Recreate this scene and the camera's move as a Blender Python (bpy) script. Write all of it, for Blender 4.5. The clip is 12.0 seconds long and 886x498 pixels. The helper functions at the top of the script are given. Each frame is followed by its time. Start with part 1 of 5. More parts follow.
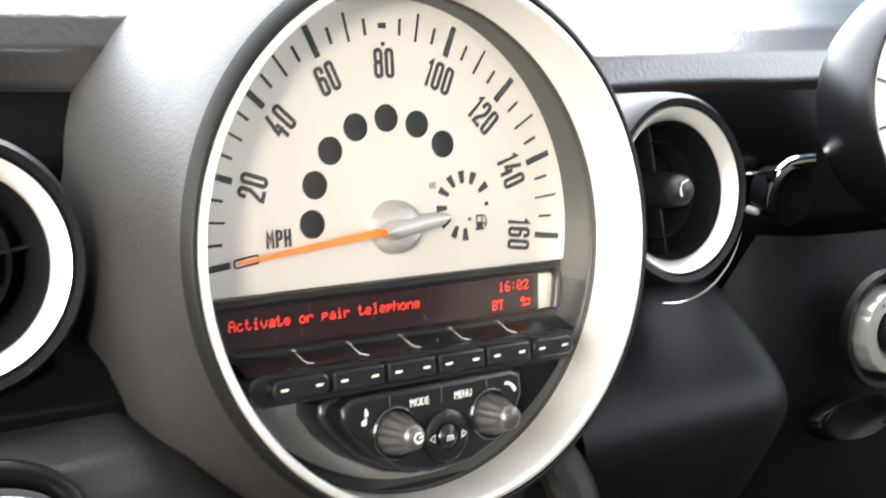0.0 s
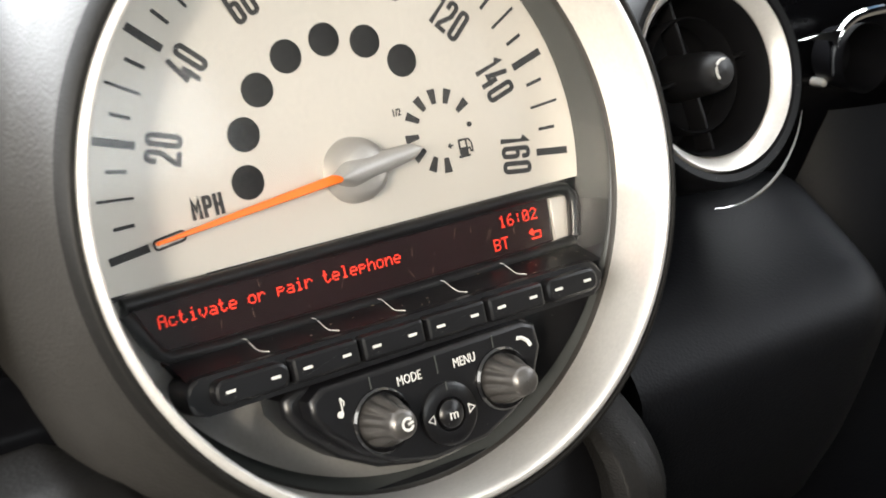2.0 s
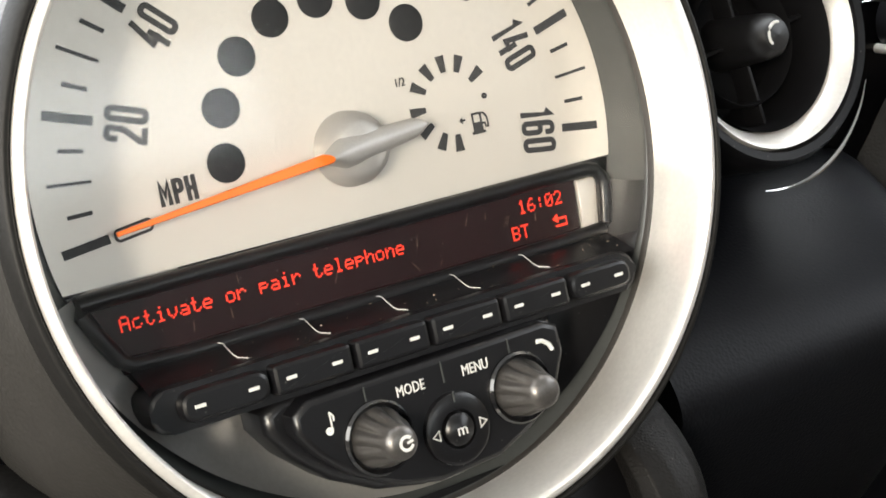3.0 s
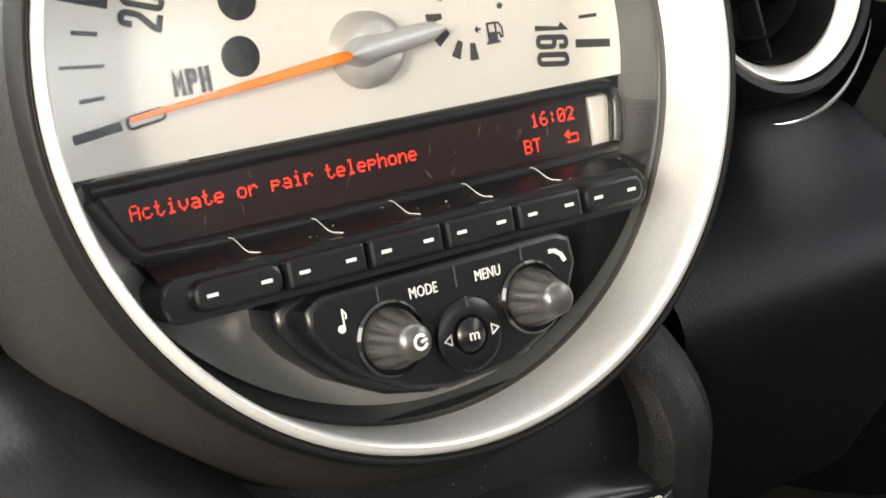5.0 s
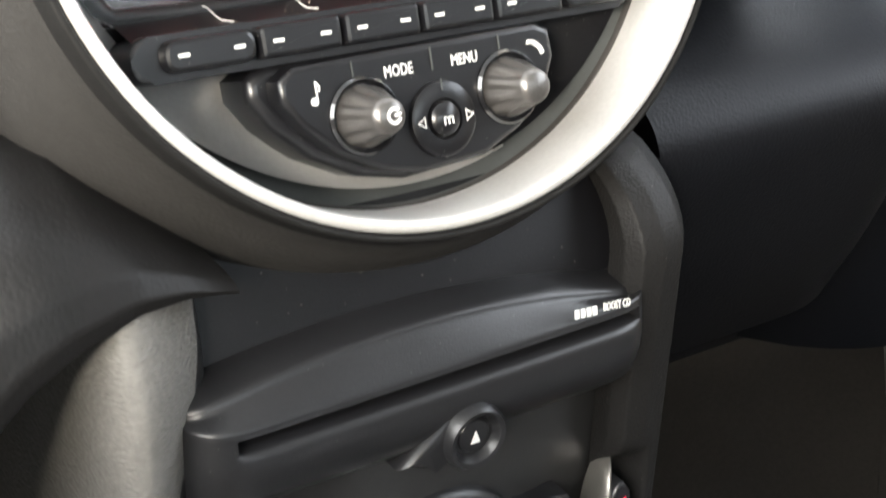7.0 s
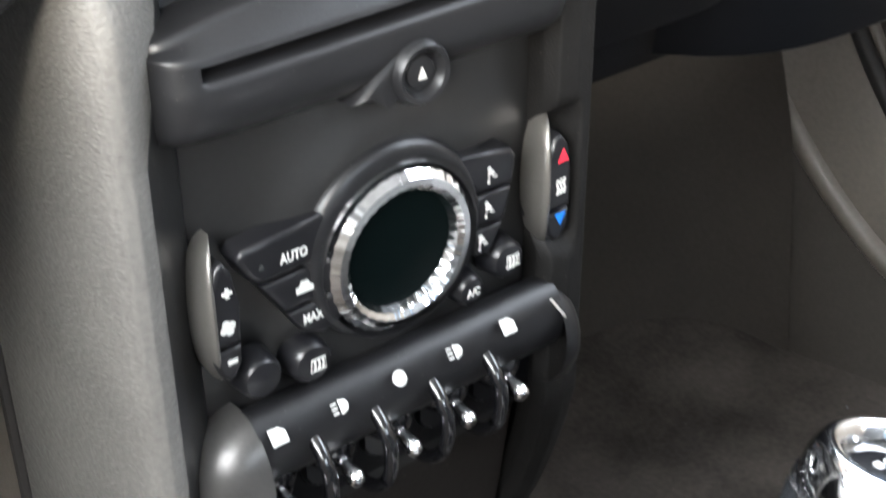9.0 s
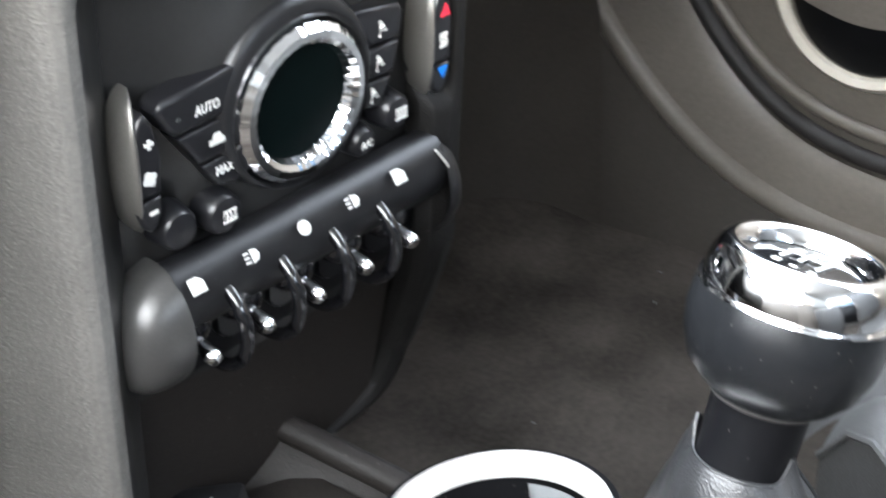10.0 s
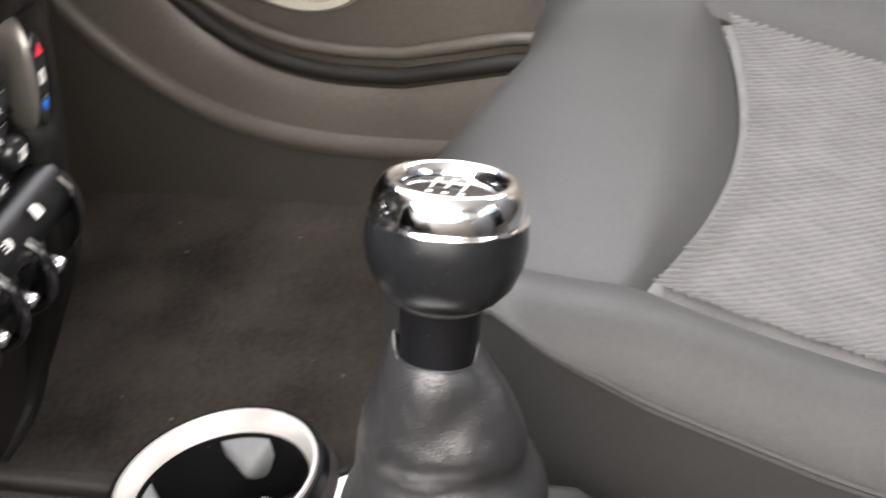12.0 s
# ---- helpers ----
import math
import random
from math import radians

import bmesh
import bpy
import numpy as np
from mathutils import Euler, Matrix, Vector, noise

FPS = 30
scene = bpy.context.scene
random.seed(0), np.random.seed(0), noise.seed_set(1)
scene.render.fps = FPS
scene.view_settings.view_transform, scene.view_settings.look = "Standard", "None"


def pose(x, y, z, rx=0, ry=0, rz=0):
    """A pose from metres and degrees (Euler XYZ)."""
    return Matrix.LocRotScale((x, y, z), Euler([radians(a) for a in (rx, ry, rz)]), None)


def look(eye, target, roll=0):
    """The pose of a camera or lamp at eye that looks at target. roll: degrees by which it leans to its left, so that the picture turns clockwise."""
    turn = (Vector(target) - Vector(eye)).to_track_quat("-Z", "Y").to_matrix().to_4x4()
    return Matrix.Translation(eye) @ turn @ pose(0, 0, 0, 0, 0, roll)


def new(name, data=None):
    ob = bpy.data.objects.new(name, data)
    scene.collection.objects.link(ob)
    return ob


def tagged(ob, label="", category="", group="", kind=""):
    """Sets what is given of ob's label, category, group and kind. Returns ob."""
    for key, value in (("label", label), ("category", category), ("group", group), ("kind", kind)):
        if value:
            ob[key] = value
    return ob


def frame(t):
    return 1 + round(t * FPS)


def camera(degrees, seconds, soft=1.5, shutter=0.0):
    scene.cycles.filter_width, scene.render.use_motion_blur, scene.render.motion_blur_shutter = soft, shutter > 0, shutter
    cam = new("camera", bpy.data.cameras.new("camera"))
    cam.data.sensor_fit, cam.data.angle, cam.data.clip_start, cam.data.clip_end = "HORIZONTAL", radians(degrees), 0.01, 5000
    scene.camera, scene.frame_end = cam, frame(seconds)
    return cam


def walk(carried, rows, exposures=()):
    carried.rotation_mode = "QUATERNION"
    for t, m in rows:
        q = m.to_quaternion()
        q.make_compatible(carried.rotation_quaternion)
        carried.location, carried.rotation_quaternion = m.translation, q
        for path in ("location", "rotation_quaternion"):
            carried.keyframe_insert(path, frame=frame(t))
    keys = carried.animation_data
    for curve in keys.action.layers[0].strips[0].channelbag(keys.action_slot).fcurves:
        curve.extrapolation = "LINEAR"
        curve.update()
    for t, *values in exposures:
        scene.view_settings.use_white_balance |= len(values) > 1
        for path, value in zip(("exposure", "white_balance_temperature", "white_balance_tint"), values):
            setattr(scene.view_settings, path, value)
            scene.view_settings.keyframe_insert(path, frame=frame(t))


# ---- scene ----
cam = camera(34.85, 12.0, soft=1.7, shutter=0.5)
PATH = [
    (0, (-0.3181, -0.4498, 0.7853), (-0.0818, -0.1410, 0.6915), 4.19),
    (0.5, (-0.3156, -0.4727, 0.7858), (-0.0939, -0.1563, 0.6822), 0.83),
    (1, (-0.3036, -0.4796, 0.7843), (-0.0806, -0.1622, 0.6868), -1.95),
    (1.5, (-0.2719, -0.4495, 0.7742), (-0.0601, -0.1262, 0.6711), -3.78),
    (2, (-0.2170, -0.3983, 0.7635), (-0.0137, -0.0729, 0.6505), -5.60),
    (2.5, (-0.1809, -0.3523, 0.7530), (0.0112, -0.0223, 0.6340), -5.67),
    (2.7, (-0.1745, -0.3557, 0.7521), (0.0144, -0.0237, 0.6333), -6.28),
    (4.3, (-0.1914, -0.3494, 0.7322), (0.0095, -0.0232, 0.6170), -4.34),
    (4.5, (-0.1913, -0.3472, 0.7313), (0.0103, -0.0227, 0.6126), -4.13),
    (5, (-0.1927, -0.3477, 0.7233), (0.0076, -0.0226, 0.6045), -4.13),
    (5.5, (-0.1942, -0.3472, 0.7210), (0.0078, -0.0256, 0.5953), -3.13),
    (6, (-0.1982, -0.3489, 0.7089), (0.0059, -0.0292, 0.5818), -2.91),
    (6.5, (-0.2001, -0.3493, 0.7027), (0.0043, -0.0323, 0.5694), -1.98),
    (6.7, (-0.1985, -0.3505, 0.6970), (0.0053, -0.0347, 0.5600), -1.82),
    (8.3, (-0.2121, -0.3651, 0.6521), (-0.0162, -0.0529, 0.4967), -4.23),
    (8.5, (-0.2173, -0.3672, 0.6475), (-0.0174, -0.0601, 0.4872), -4.45),
    (9, (-0.2386, -0.3824, 0.6327), (-0.0249, -0.0928, 0.4583), -5.34),
    (9.5, (-0.2619, -0.3856, 0.6297), (-0.0364, -0.1136, 0.4423), -5.64),
    (10, (-0.2920, -0.3773, 0.6270), (-0.0415, -0.1382, 0.4268), -3.67),
    (10.5, (-0.3219, -0.3570, 0.6397), (-0.0463, -0.1614, 0.4257), -3.67),
    (11, (-0.3527, -0.3523, 0.6587), (-0.0643, -0.1896, 0.4343), -4.55),
    (11.5, (-0.3705, -0.3423, 0.6714), (-0.0719, -0.2097, 0.4406), -4.96),
    (12, (-0.3744, -0.3338, 0.6833), (-0.0609, -0.2385, 0.4540), -6.17),
]
EXPOSURES = [(0, 0.18, 6200, 9), (0.5, 0.0, 6300, 9), (1.5, -0.14, 6400, 9), (2.5, -0.24, 6450, 8), (5, -0.02, 6450, 8), (6.5, 0.45, 6250, 8), (8.5, 1.36, 6050, 9), (9.5, 1.28, 5850, 8), (10.5, 1.16, 5800, 8), (11, 1.03, 5950, 9), (12, 0.70, 6550, 14)]
walk(cam, [(t, look(eye, target, roll)) for t, eye, target, roll in PATH], EXPOSURES)

# ---- world, sun and window light ----
world = bpy.data.worlds.new("world")
scene.world = world
world.use_nodes = True
sky = world.node_tree.nodes.new("ShaderNodeTexSky")
sky.sky_type, sky.sun_disc = "NISHITA", False
sky.sun_elevation, sky.sun_rotation = radians(14), radians(-137)
world.node_tree.links.new(sky.outputs[0], world.node_tree.nodes["Background"].inputs[0])
world.node_tree.nodes["Background"].inputs[1].default_value = 0.12


def sun_lamp(strength, angle, towards, col):
    d = bpy.data.lights.new("sun", "SUN")
    d.energy, d.angle, d.color = strength, radians(angle), col
    new("sun", d).matrix_world = look((0, 0, 3), Vector((0, 0, 3)) + Vector(towards))


def window_lamp(name, power, eye, target, sx, sy, col):
    d = bpy.data.lights.new(name, "AREA")
    d.shape, d.size, d.size_y, d.energy, d.color = "RECTANGLE", sx, sy, power, col
    new(name, d).matrix_world = look(eye, target)


sun_lamp(4.0, 8, (0.66, 0.70, -0.235), (1.0, 0.88, 0.72))
window_lamp("windscreen_light", 60, (0, 0.30, 0.985), (0, -0.12, 0.445), 1.46, 0.86, (0.95, 0.97, 1.0))
window_lamp("passenger_window_light", 19, (-0.82, -0.25, 0.94), (0.0, -0.1, 0.55), 1.05, 0.48, (1.0, 0.955, 0.89))
window_lamp("rear_window_light", 5, (0.05, -1.72, 1.085), (0, 0, 0.80), 1.30, 0.17, (0.96, 0.99, 1.0))
window_lamp("driver_window_light", 7, (0.80, -0.35, 0.98), (0.2, -0.3, 0.3), 1.0, 0.40, (0.97, 0.98, 1.0))


# ---- materials ----
def mat_of(name, col, rough=0.5, metal=0.0, var=0.0, vscale=30.0, bump=0.0, bscale=400.0, kind="noise", coat=0.0, dust=0.0, spec=0.5, stretch=(1, 1, 1), rvar=0.0, fine=1.0):
    """Principled material with colour variation at two scales, relief and dust."""
    m = bpy.data.materials.new(name)
    m.use_nodes = True
    n, l = m.node_tree.nodes, m.node_tree.links
    b = n["Principled BSDF"]
    b.inputs["Roughness"].default_value = rough
    b.inputs["Metallic"].default_value = metal
    b.inputs["Coat Weight"].default_value = coat
    b.inputs["Coat Roughness"].default_value = 0.08
    b.inputs["Specular IOR Level"].default_value = spec
    b.inputs["Base Color"].default_value = (*col, 1)
    tc = n.new("ShaderNodeTexCoord")
    mp = n.new("ShaderNodeMapping")
    mp.inputs["Scale"].default_value = stretch
    l.new(tc.outputs["Object"], mp.inputs["Vector"])
    if var > 0:
        big = n.new("ShaderNodeTexNoise")
        big.inputs["Scale"].default_value, big.inputs["Detail"].default_value = vscale, 6
        small = n.new("ShaderNodeTexNoise")
        small.inputs["Scale"].default_value, small.inputs["Detail"].default_value = vscale * 22, 2
        l.new(tc.outputs["Object"], big.inputs["Vector"])
        l.new(tc.outputs["Object"], small.inputs["Vector"])
        mix = n.new("ShaderNodeMath")
        mix.operation = "ADD"
        grain = n.new("ShaderNodeMapRange")
        grain.inputs[3].default_value, grain.inputs[4].default_value = 0.5 - 0.5 * fine, 0.5 + 0.5 * fine
        l.new(small.outputs[0], grain.inputs[0])
        l.new(big.outputs[0], mix.inputs[0])
        l.new(grain.outputs[0], mix.inputs[1])
        ramp = n.new("ShaderNodeMapRange")
        ramp.inputs[1].default_value, ramp.inputs[2].default_value = 0.7, 1.3
        ramp.inputs[3].default_value, ramp.inputs[4].default_value = 1 - var, 1 + var
        l.new(mix.outputs[0], ramp.inputs[0])
        tint = n.new("ShaderNodeVectorMath")
        tint.operation = "SCALE"
        tint.inputs[0].default_value = col
        l.new(ramp.outputs[0], tint.inputs["Scale"])
        l.new(tint.outputs[0], b.inputs["Base Color"])
        if rvar > 0:
            rr = n.new("ShaderNodeMapRange")
            rr.inputs[1].default_value, rr.inputs[2].default_value = 0.3, 0.7
            rr.inputs[3].default_value, rr.inputs[4].default_value = rough - rvar, rough + rvar
            l.new(big.outputs[0], rr.inputs[0])
            l.new(rr.outputs[0], b.inputs["Roughness"])
        if dust > 0:
            specks = n.new("ShaderNodeTexVoronoi")
            specks.inputs["Scale"].default_value = vscale * 9
            l.new(tc.outputs["Object"], specks.inputs["Vector"])
            lim = n.new("ShaderNodeMapRange")
            lim.inputs[1].default_value, lim.inputs[2].default_value = 0.03, 0.09
            lim.inputs[3].default_value, lim.inputs[4].default_value = dust, 0.0
            l.new(specks.outputs["Distance"], lim.inputs[0])
            dm = n.new("ShaderNodeMix")
            dm.data_type = "RGBA"
            dm.inputs[7].default_value = (0.5, 0.47, 0.43, 1)
            l.new(lim.outputs[0], dm.inputs[0])
            l.new(tint.outputs[0], dm.inputs[6])
            l.new(dm.outputs[2], b.inputs["Base Color"])
    if bump > 0:
        if kind == "leather":
            t = n.new("ShaderNodeTexVoronoi")
            t.feature = "SMOOTH_F1"
            out = t.outputs["Distance"]
        elif kind == "weave":
            t = n.new("ShaderNodeTexWave")
            t.wave_type, t.bands_direction = "BANDS", "DIAGONAL"
            t.inputs["Distortion"].default_value = 0.6
            out = t.outputs["Fac"]
        else:
            t = n.new("ShaderNodeTexNoise")
            t.inputs["Detail"].default_value = 4
            out = t.outputs[0]
        t.inputs["Scale"].default_value = bscale
        l.new(mp.outputs[0], t.inputs["Vector"])
        bp = n.new("ShaderNodeBump")
        bp.inputs["Strength"].default_value, bp.inputs["Distance"].default_value = bump, 0.0006
        l.new(out, bp.inputs["Height"])
        l.new(bp.outputs[0], b.inputs["Normal"])
    return m


def glow(name, col, power):
    m = bpy.data.materials.new(name)
    m.use_nodes = True
    b = m.node_tree.nodes["Principled BSDF"]
    b.inputs["Base Color"].default_value = (*col, 1)
    b.inputs["Emission Color"].default_value = (*col, 1)
    b.inputs["Emission Strength"].default_value = power
    return m


def glass_of(name, gloss, tint=(1, 1, 1)):
    m = bpy.data.materials.new(name)
    m.use_nodes = True
    n, l = m.node_tree.nodes, m.node_tree.links
    n.remove(n["Principled BSDF"])
    tr = n.new("ShaderNodeBsdfTransparent")
    tr.inputs[0].default_value = (*tint, 1)
    gl = n.new("ShaderNodeBsdfGlossy")
    gl.inputs["Roughness"].default_value = 0.09
    fr = n.new("ShaderNodeFresnel")
    fr.inputs[0].default_value = gloss
    mx = n.new("ShaderNodeMixShader")
    l.new(fr.outputs[0], mx.inputs[0])
    l.new(tr.outputs[0], mx.inputs[1])
    l.new(gl.outputs[0], mx.inputs[2])
    l.new(mx.outputs[0], n["Material Output"].inputs[0])
    return m


POD = mat_of("pod_grey_paint", (0.029, 0.0272, 0.025), 0.46, 0.15, 0.12, 18, 0.20, 800, "leather", spec=0.42)
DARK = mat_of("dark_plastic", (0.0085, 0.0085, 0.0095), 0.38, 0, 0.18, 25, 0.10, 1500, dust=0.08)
SOFT = mat_of("soft_black_plastic", (0.0050, 0.0050, 0.0058), 0.42, 0, 0.15, 25, 0.12, 1400, dust=0.2, spec=0.18)
PAD = mat_of("dashboard_skin", (0.013, 0.0122, 0.0122), 0.30, 0, 0.15, 20, 0.28, 420, "leather", spec=1.0)
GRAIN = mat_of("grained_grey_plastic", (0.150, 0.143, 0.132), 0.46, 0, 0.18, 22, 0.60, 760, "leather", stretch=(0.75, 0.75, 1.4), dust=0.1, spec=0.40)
RIMSKIN = mat_of("pod_rim_skin", (0.0105, 0.0102, 0.0098), 0.46, 0.0, 0.15, 22, 0.10, 900, "leather", spec=0.14)
# Darker copy of the pillar plastic; the right pillar's shade is in its colour.
GRAINSHADE = mat_of("grained_plastic_in_shade", (0.0105, 0.0101, 0.0098), 0.50, 0, 0.14, 22, 0.40, 1200, "leather", dust=0.15, spec=0.15)
KNEE = mat_of("blue_black_plastic", (0.0040, 0.0044, 0.0058), 0.46, 0, 0.15, 25, 0.22, 900, "leather", spec=0.13)
TACH = mat_of("gauge_pod_black", (0.0035, 0.0035, 0.004), 0.32, 0, 0.15, 25, 0.08, 1400, spec=0.25)
CONSOLE = mat_of("console_brown_black", (0.018, 0.0155, 0.014), 0.55, 0, 0.2, 20, 0.4, 700, dust=0.2, spec=0.3)
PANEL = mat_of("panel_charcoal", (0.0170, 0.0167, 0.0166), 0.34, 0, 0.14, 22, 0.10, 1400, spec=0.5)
GLOVE = mat_of("glove_box_charcoal", (0.0080, 0.0076, 0.0074), 0.44, 0, 0.14, 22, 0.17, 620, "leather", stretch=(1.2, 1.0, 0.75), spec=0.22)
INLAY = mat_of("inlay_black", (0.0022, 0.0022, 0.0027), 0.24, 0, 0.2, 12, 0.02, 300, spec=0.05)
CDBLACK = mat_of("player_satin_black", (0.0115, 0.0115, 0.0125), 0.34, 0, 0.15, 30, 0.10, 1500, dust=0.10, spec=0.45)
BALL = mat_of("ball_satin_black", (0.0095, 0.010, 0.011), 0.26, 0, 0.1, 30, 0.10, 1500, dust=0.2, spec=0.5)
VENT = mat_of("vent_black", (0.006, 0.006, 0.007), 0.5, 0, 0.2, 40, 0.05, 900, spec=0.2)
GLOSSBLACK = mat_of("gloss_black", (0.006, 0.006, 0.007), 0.30, 0, 0.2, 12, 0.02, 300, coat=0.08, spec=0.22)
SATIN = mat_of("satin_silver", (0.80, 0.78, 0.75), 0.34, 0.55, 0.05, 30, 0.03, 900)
CHROME = mat_of("chrome", (0.92, 0.92, 0.93), 0.09, 1.0, 0.03, 40, 0.0)
DARKCHROME = mat_of("handle_smoked_chrome", (0.34, 0.34, 0.35), 0.13, 1.0, 0.05, 40, 0.0)
FACE = mat_of("dial_face_silver", (0.72, 0.68, 0.62), 0.42, 0.55, 0.04, 25, 0.06, 2500)
WALL = mat_of("dial_wall_grey", (0.045, 0.048, 0.047), 0.35, 0.0, 0.08, 30)
FELT = mat_of("black_felt", (0.022, 0.019, 0.017), 1.0, 0, 0.6, 60, 0.6, 1500, spec=0.0, dust=0.25)
INK = mat_of("dial_ink", (0.030, 0.030, 0.032), 0.55, 0, 0.15, 60)
DOT = mat_of("lamp_lens_dark", (0.018, 0.019, 0.021), 0.55, 0, 0.2, 70, spec=0.15)
NEEDLE = mat_of("needle_orange", (0.95, 0.20, 0.03), 0.35, 0, 0.06, 60)
PEARL = mat_of("hub_silver", (0.38, 0.375, 0.37), 0.42, 0.45, 0.05, 60)
WHITE = mat_of("white_print", (0.62, 0.62, 0.60), 0.5, 0, 0.05, 60)
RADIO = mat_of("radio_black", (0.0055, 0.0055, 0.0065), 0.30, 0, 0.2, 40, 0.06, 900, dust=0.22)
SCREEN = mat_of("screen_dark_red", (0.013, 0.0035, 0.0038), 0.16, 0, 0.25, 30, dust=0.12, coat=0.3)
REDTEXT = glow("red_display_text", (1.0, 0.045, 0.02), 1.25)
BUTTON = mat_of("button_black", (0.009, 0.009, 0.0105), 0.28, 0, 0.2, 40, 0.06, 900, dust=0.06)
KNOB = mat_of("knob_dark_metal", (0.135, 0.128, 0.122), 0.34, 0.75, 0.12, 60, 0.1, 600)
LENS = glass_of("clear_cover", 1.45)
REDP = mat_of("red_print", (0.75, 0.03, 0.06), 0.45, 0, 0.05, 60)
BLUEP = mat_of("blue_print", (0.02, 0.20, 0.75), 0.45, 0, 0.05, 60)
DISC = mat_of("gloss_black_disc", (0.008, 0.008, 0.009), 0.08, 0, 0.1, 30, coat=0.5)
LCD = mat_of("lcd_dark", (0.0016, 0.0036, 0.0036), 0.5, 0, 0.1, 30, spec=0.03)
CARPET = mat_of("carpet", (0.072, 0.063, 0.055), 0.95, 0, 0.75, 9, 0.5, 700, dust=0.08, spec=0.1, fine=0.30)
SEATSKIN = mat_of("seat_grey_vinyl", (0.055, 0.0545, 0.053), 0.55, 0, 0.10, 14, 0.35, 1200, "leather")
SEATSIDE = mat_of("seat_side_vinyl", (0.042, 0.041, 0.040), 0.5, 0, 0.1, 14, 0.35, 1200, "leather")
FABRIC = mat_of("seat_ribbed_fabric", (0.150, 0.147, 0.143), 0.9, 0, 0.18, 40, 0.4, 2600, spec=0.15)
BOOT = mat_of("gaiter_leather", (0.023, 0.023, 0.0238), 0.34, 0, 0.2, 30, 0.34, 1600, "leather", spec=0.7)
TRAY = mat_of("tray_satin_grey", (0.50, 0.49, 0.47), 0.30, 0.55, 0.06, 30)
LOOP = mat_of("loop_gloss_black", (0.006, 0.006, 0.007), 0.14, 0, 0.2, 30, coat=0.6)
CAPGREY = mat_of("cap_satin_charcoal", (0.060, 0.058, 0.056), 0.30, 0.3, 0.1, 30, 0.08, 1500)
FLANK = mat_of("flank_satin_silver", (0.24, 0.228, 0.21), 0.30, 0.75, 0.08, 60, 0.05, 1200)
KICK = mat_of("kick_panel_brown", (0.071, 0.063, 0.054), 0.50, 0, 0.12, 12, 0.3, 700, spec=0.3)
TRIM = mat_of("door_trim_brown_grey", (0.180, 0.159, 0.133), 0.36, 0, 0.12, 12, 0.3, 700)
RUBBER = mat_of("rubber_seal", (0.030, 0.027, 0.025), 0.6, 0, 0.2, 30)
PADGREY = mat_of("rubber_pad_grey", (0.17, 0.18, 0.185), 0.6, 0, 0.08, 40)
DUST = mat_of("tan_dust", (0.30, 0.24, 0.18), 0.9, 0, 0.3, 60, spec=0.1)
PALEGROUND = mat_of("pale_ground_bounce", (0.36, 0.35, 0.33), 0.9, 0, 0.25, 2, 0.5, 60)
CREAM = mat_of("cream_paint", (0.80, 0.74, 0.63), 0.38, 0, 0.05, 20)
HEADLINER = mat_of("headliner", (0.42, 0.41, 0.39), 0.9, 0, 0.08, 12, 0.4, 800)

# ---- mesh helpers ----
AX = Matrix.Rotation(radians(90), 4, "X")
DIAL = pose(0, 0, 0.66, -12, 0, 0)
STACK = pose(0, -0.033, 0.44, 7.2, 0, 0)
T = Matrix.Translation


def finish(bm, crease=40):
    bmesh.ops.recalc_face_normals(bm, faces=bm.faces)
    for f in bm.faces:
        f.smooth = len(f.verts) <= 5
    for e in bm.edges:
        if len(e.link_faces) == 2 and e.calc_face_angle(0) > radians(crease):
            e.smooth = False
    return bm


def mesh_of(name, bm, mat, crease=40):
    finish(bm, crease)
    me = bpy.data.meshes.new(name)
    bm.to_mesh(me)
    bm.free()
    me.materials.append(mat)
    return me


def part(name, bm, mat, parent, label="", m=None, crease=40):
    """One mesh object under a thing or under a part."""
    me = bm if isinstance(bm, bpy.types.Mesh) else mesh_of(name, bm, mat, crease)
    ob = new(name, me)
    ob.parent = parent
    if m is not None:
        ob.matrix_basis = m
    return tagged(ob, label)


def thing(name, label, category, m=None, group="", kind=""):
    ob = new(name)
    ob.empty_display_size = 0.02
    if m is not None:
        ob.matrix_basis = m
    return tagged(ob, label, category, group, kind)


def solid(name, bm, mat, label, category, m=None, kind="", crease=40):
    ob = new(name, mesh_of(name, bm, mat, crease))
    if m is not None:
        ob.matrix_basis = m
    return tagged(ob, label, category, "", kind)


def lathe(profile, segs=64, m=AX, a0=0.0, a1=360.0, wob=None):
    """A profile of (radius, height) turned round an axis that m turns towards -y."""
    bm = bmesh.new()
    full = abs(a1 - a0) >= 360
    cols = segs if full else segs + 1
    rings = []
    for j, (r, h) in enumerate(profile):
        row = []
        for k in range(cols):
            a = radians(a0 + (a1 - a0) * k / segs)
            q = r * (wob(a, j) if wob else 1)
            row.append(bm.verts.new((q * math.cos(a), q * math.sin(a), h)))
        rings.append(row)
    for a, b in zip(rings, rings[1:]):
        for k in range(segs):
            n = (k + 1) % cols
            bm.faces.new((a[k], a[n], b[n], b[k]))
    bmesh.ops.remove_doubles(bm, verts=bm.verts, dist=1e-6)
    if m is not None:
        bmesh.ops.transform(bm, matrix=m, verts=bm.verts)
    return bm


def rbox(sx, sy, sz, bev=0.001, m=None, segs=2):
    bm = bmesh.new()
    bmesh.ops.create_cube(bm, size=1)
    bmesh.ops.scale(bm, vec=(sx, sy, sz), verts=bm.verts)
    if bev > 0:
        bmesh.ops.bevel(bm, geom=list(bm.edges), offset=bev, segments=segs, affect="EDGES", profile=0.5)
    if m is not None:
        bmesh.ops.transform(bm, matrix=m, verts=bm.verts)
    return bm


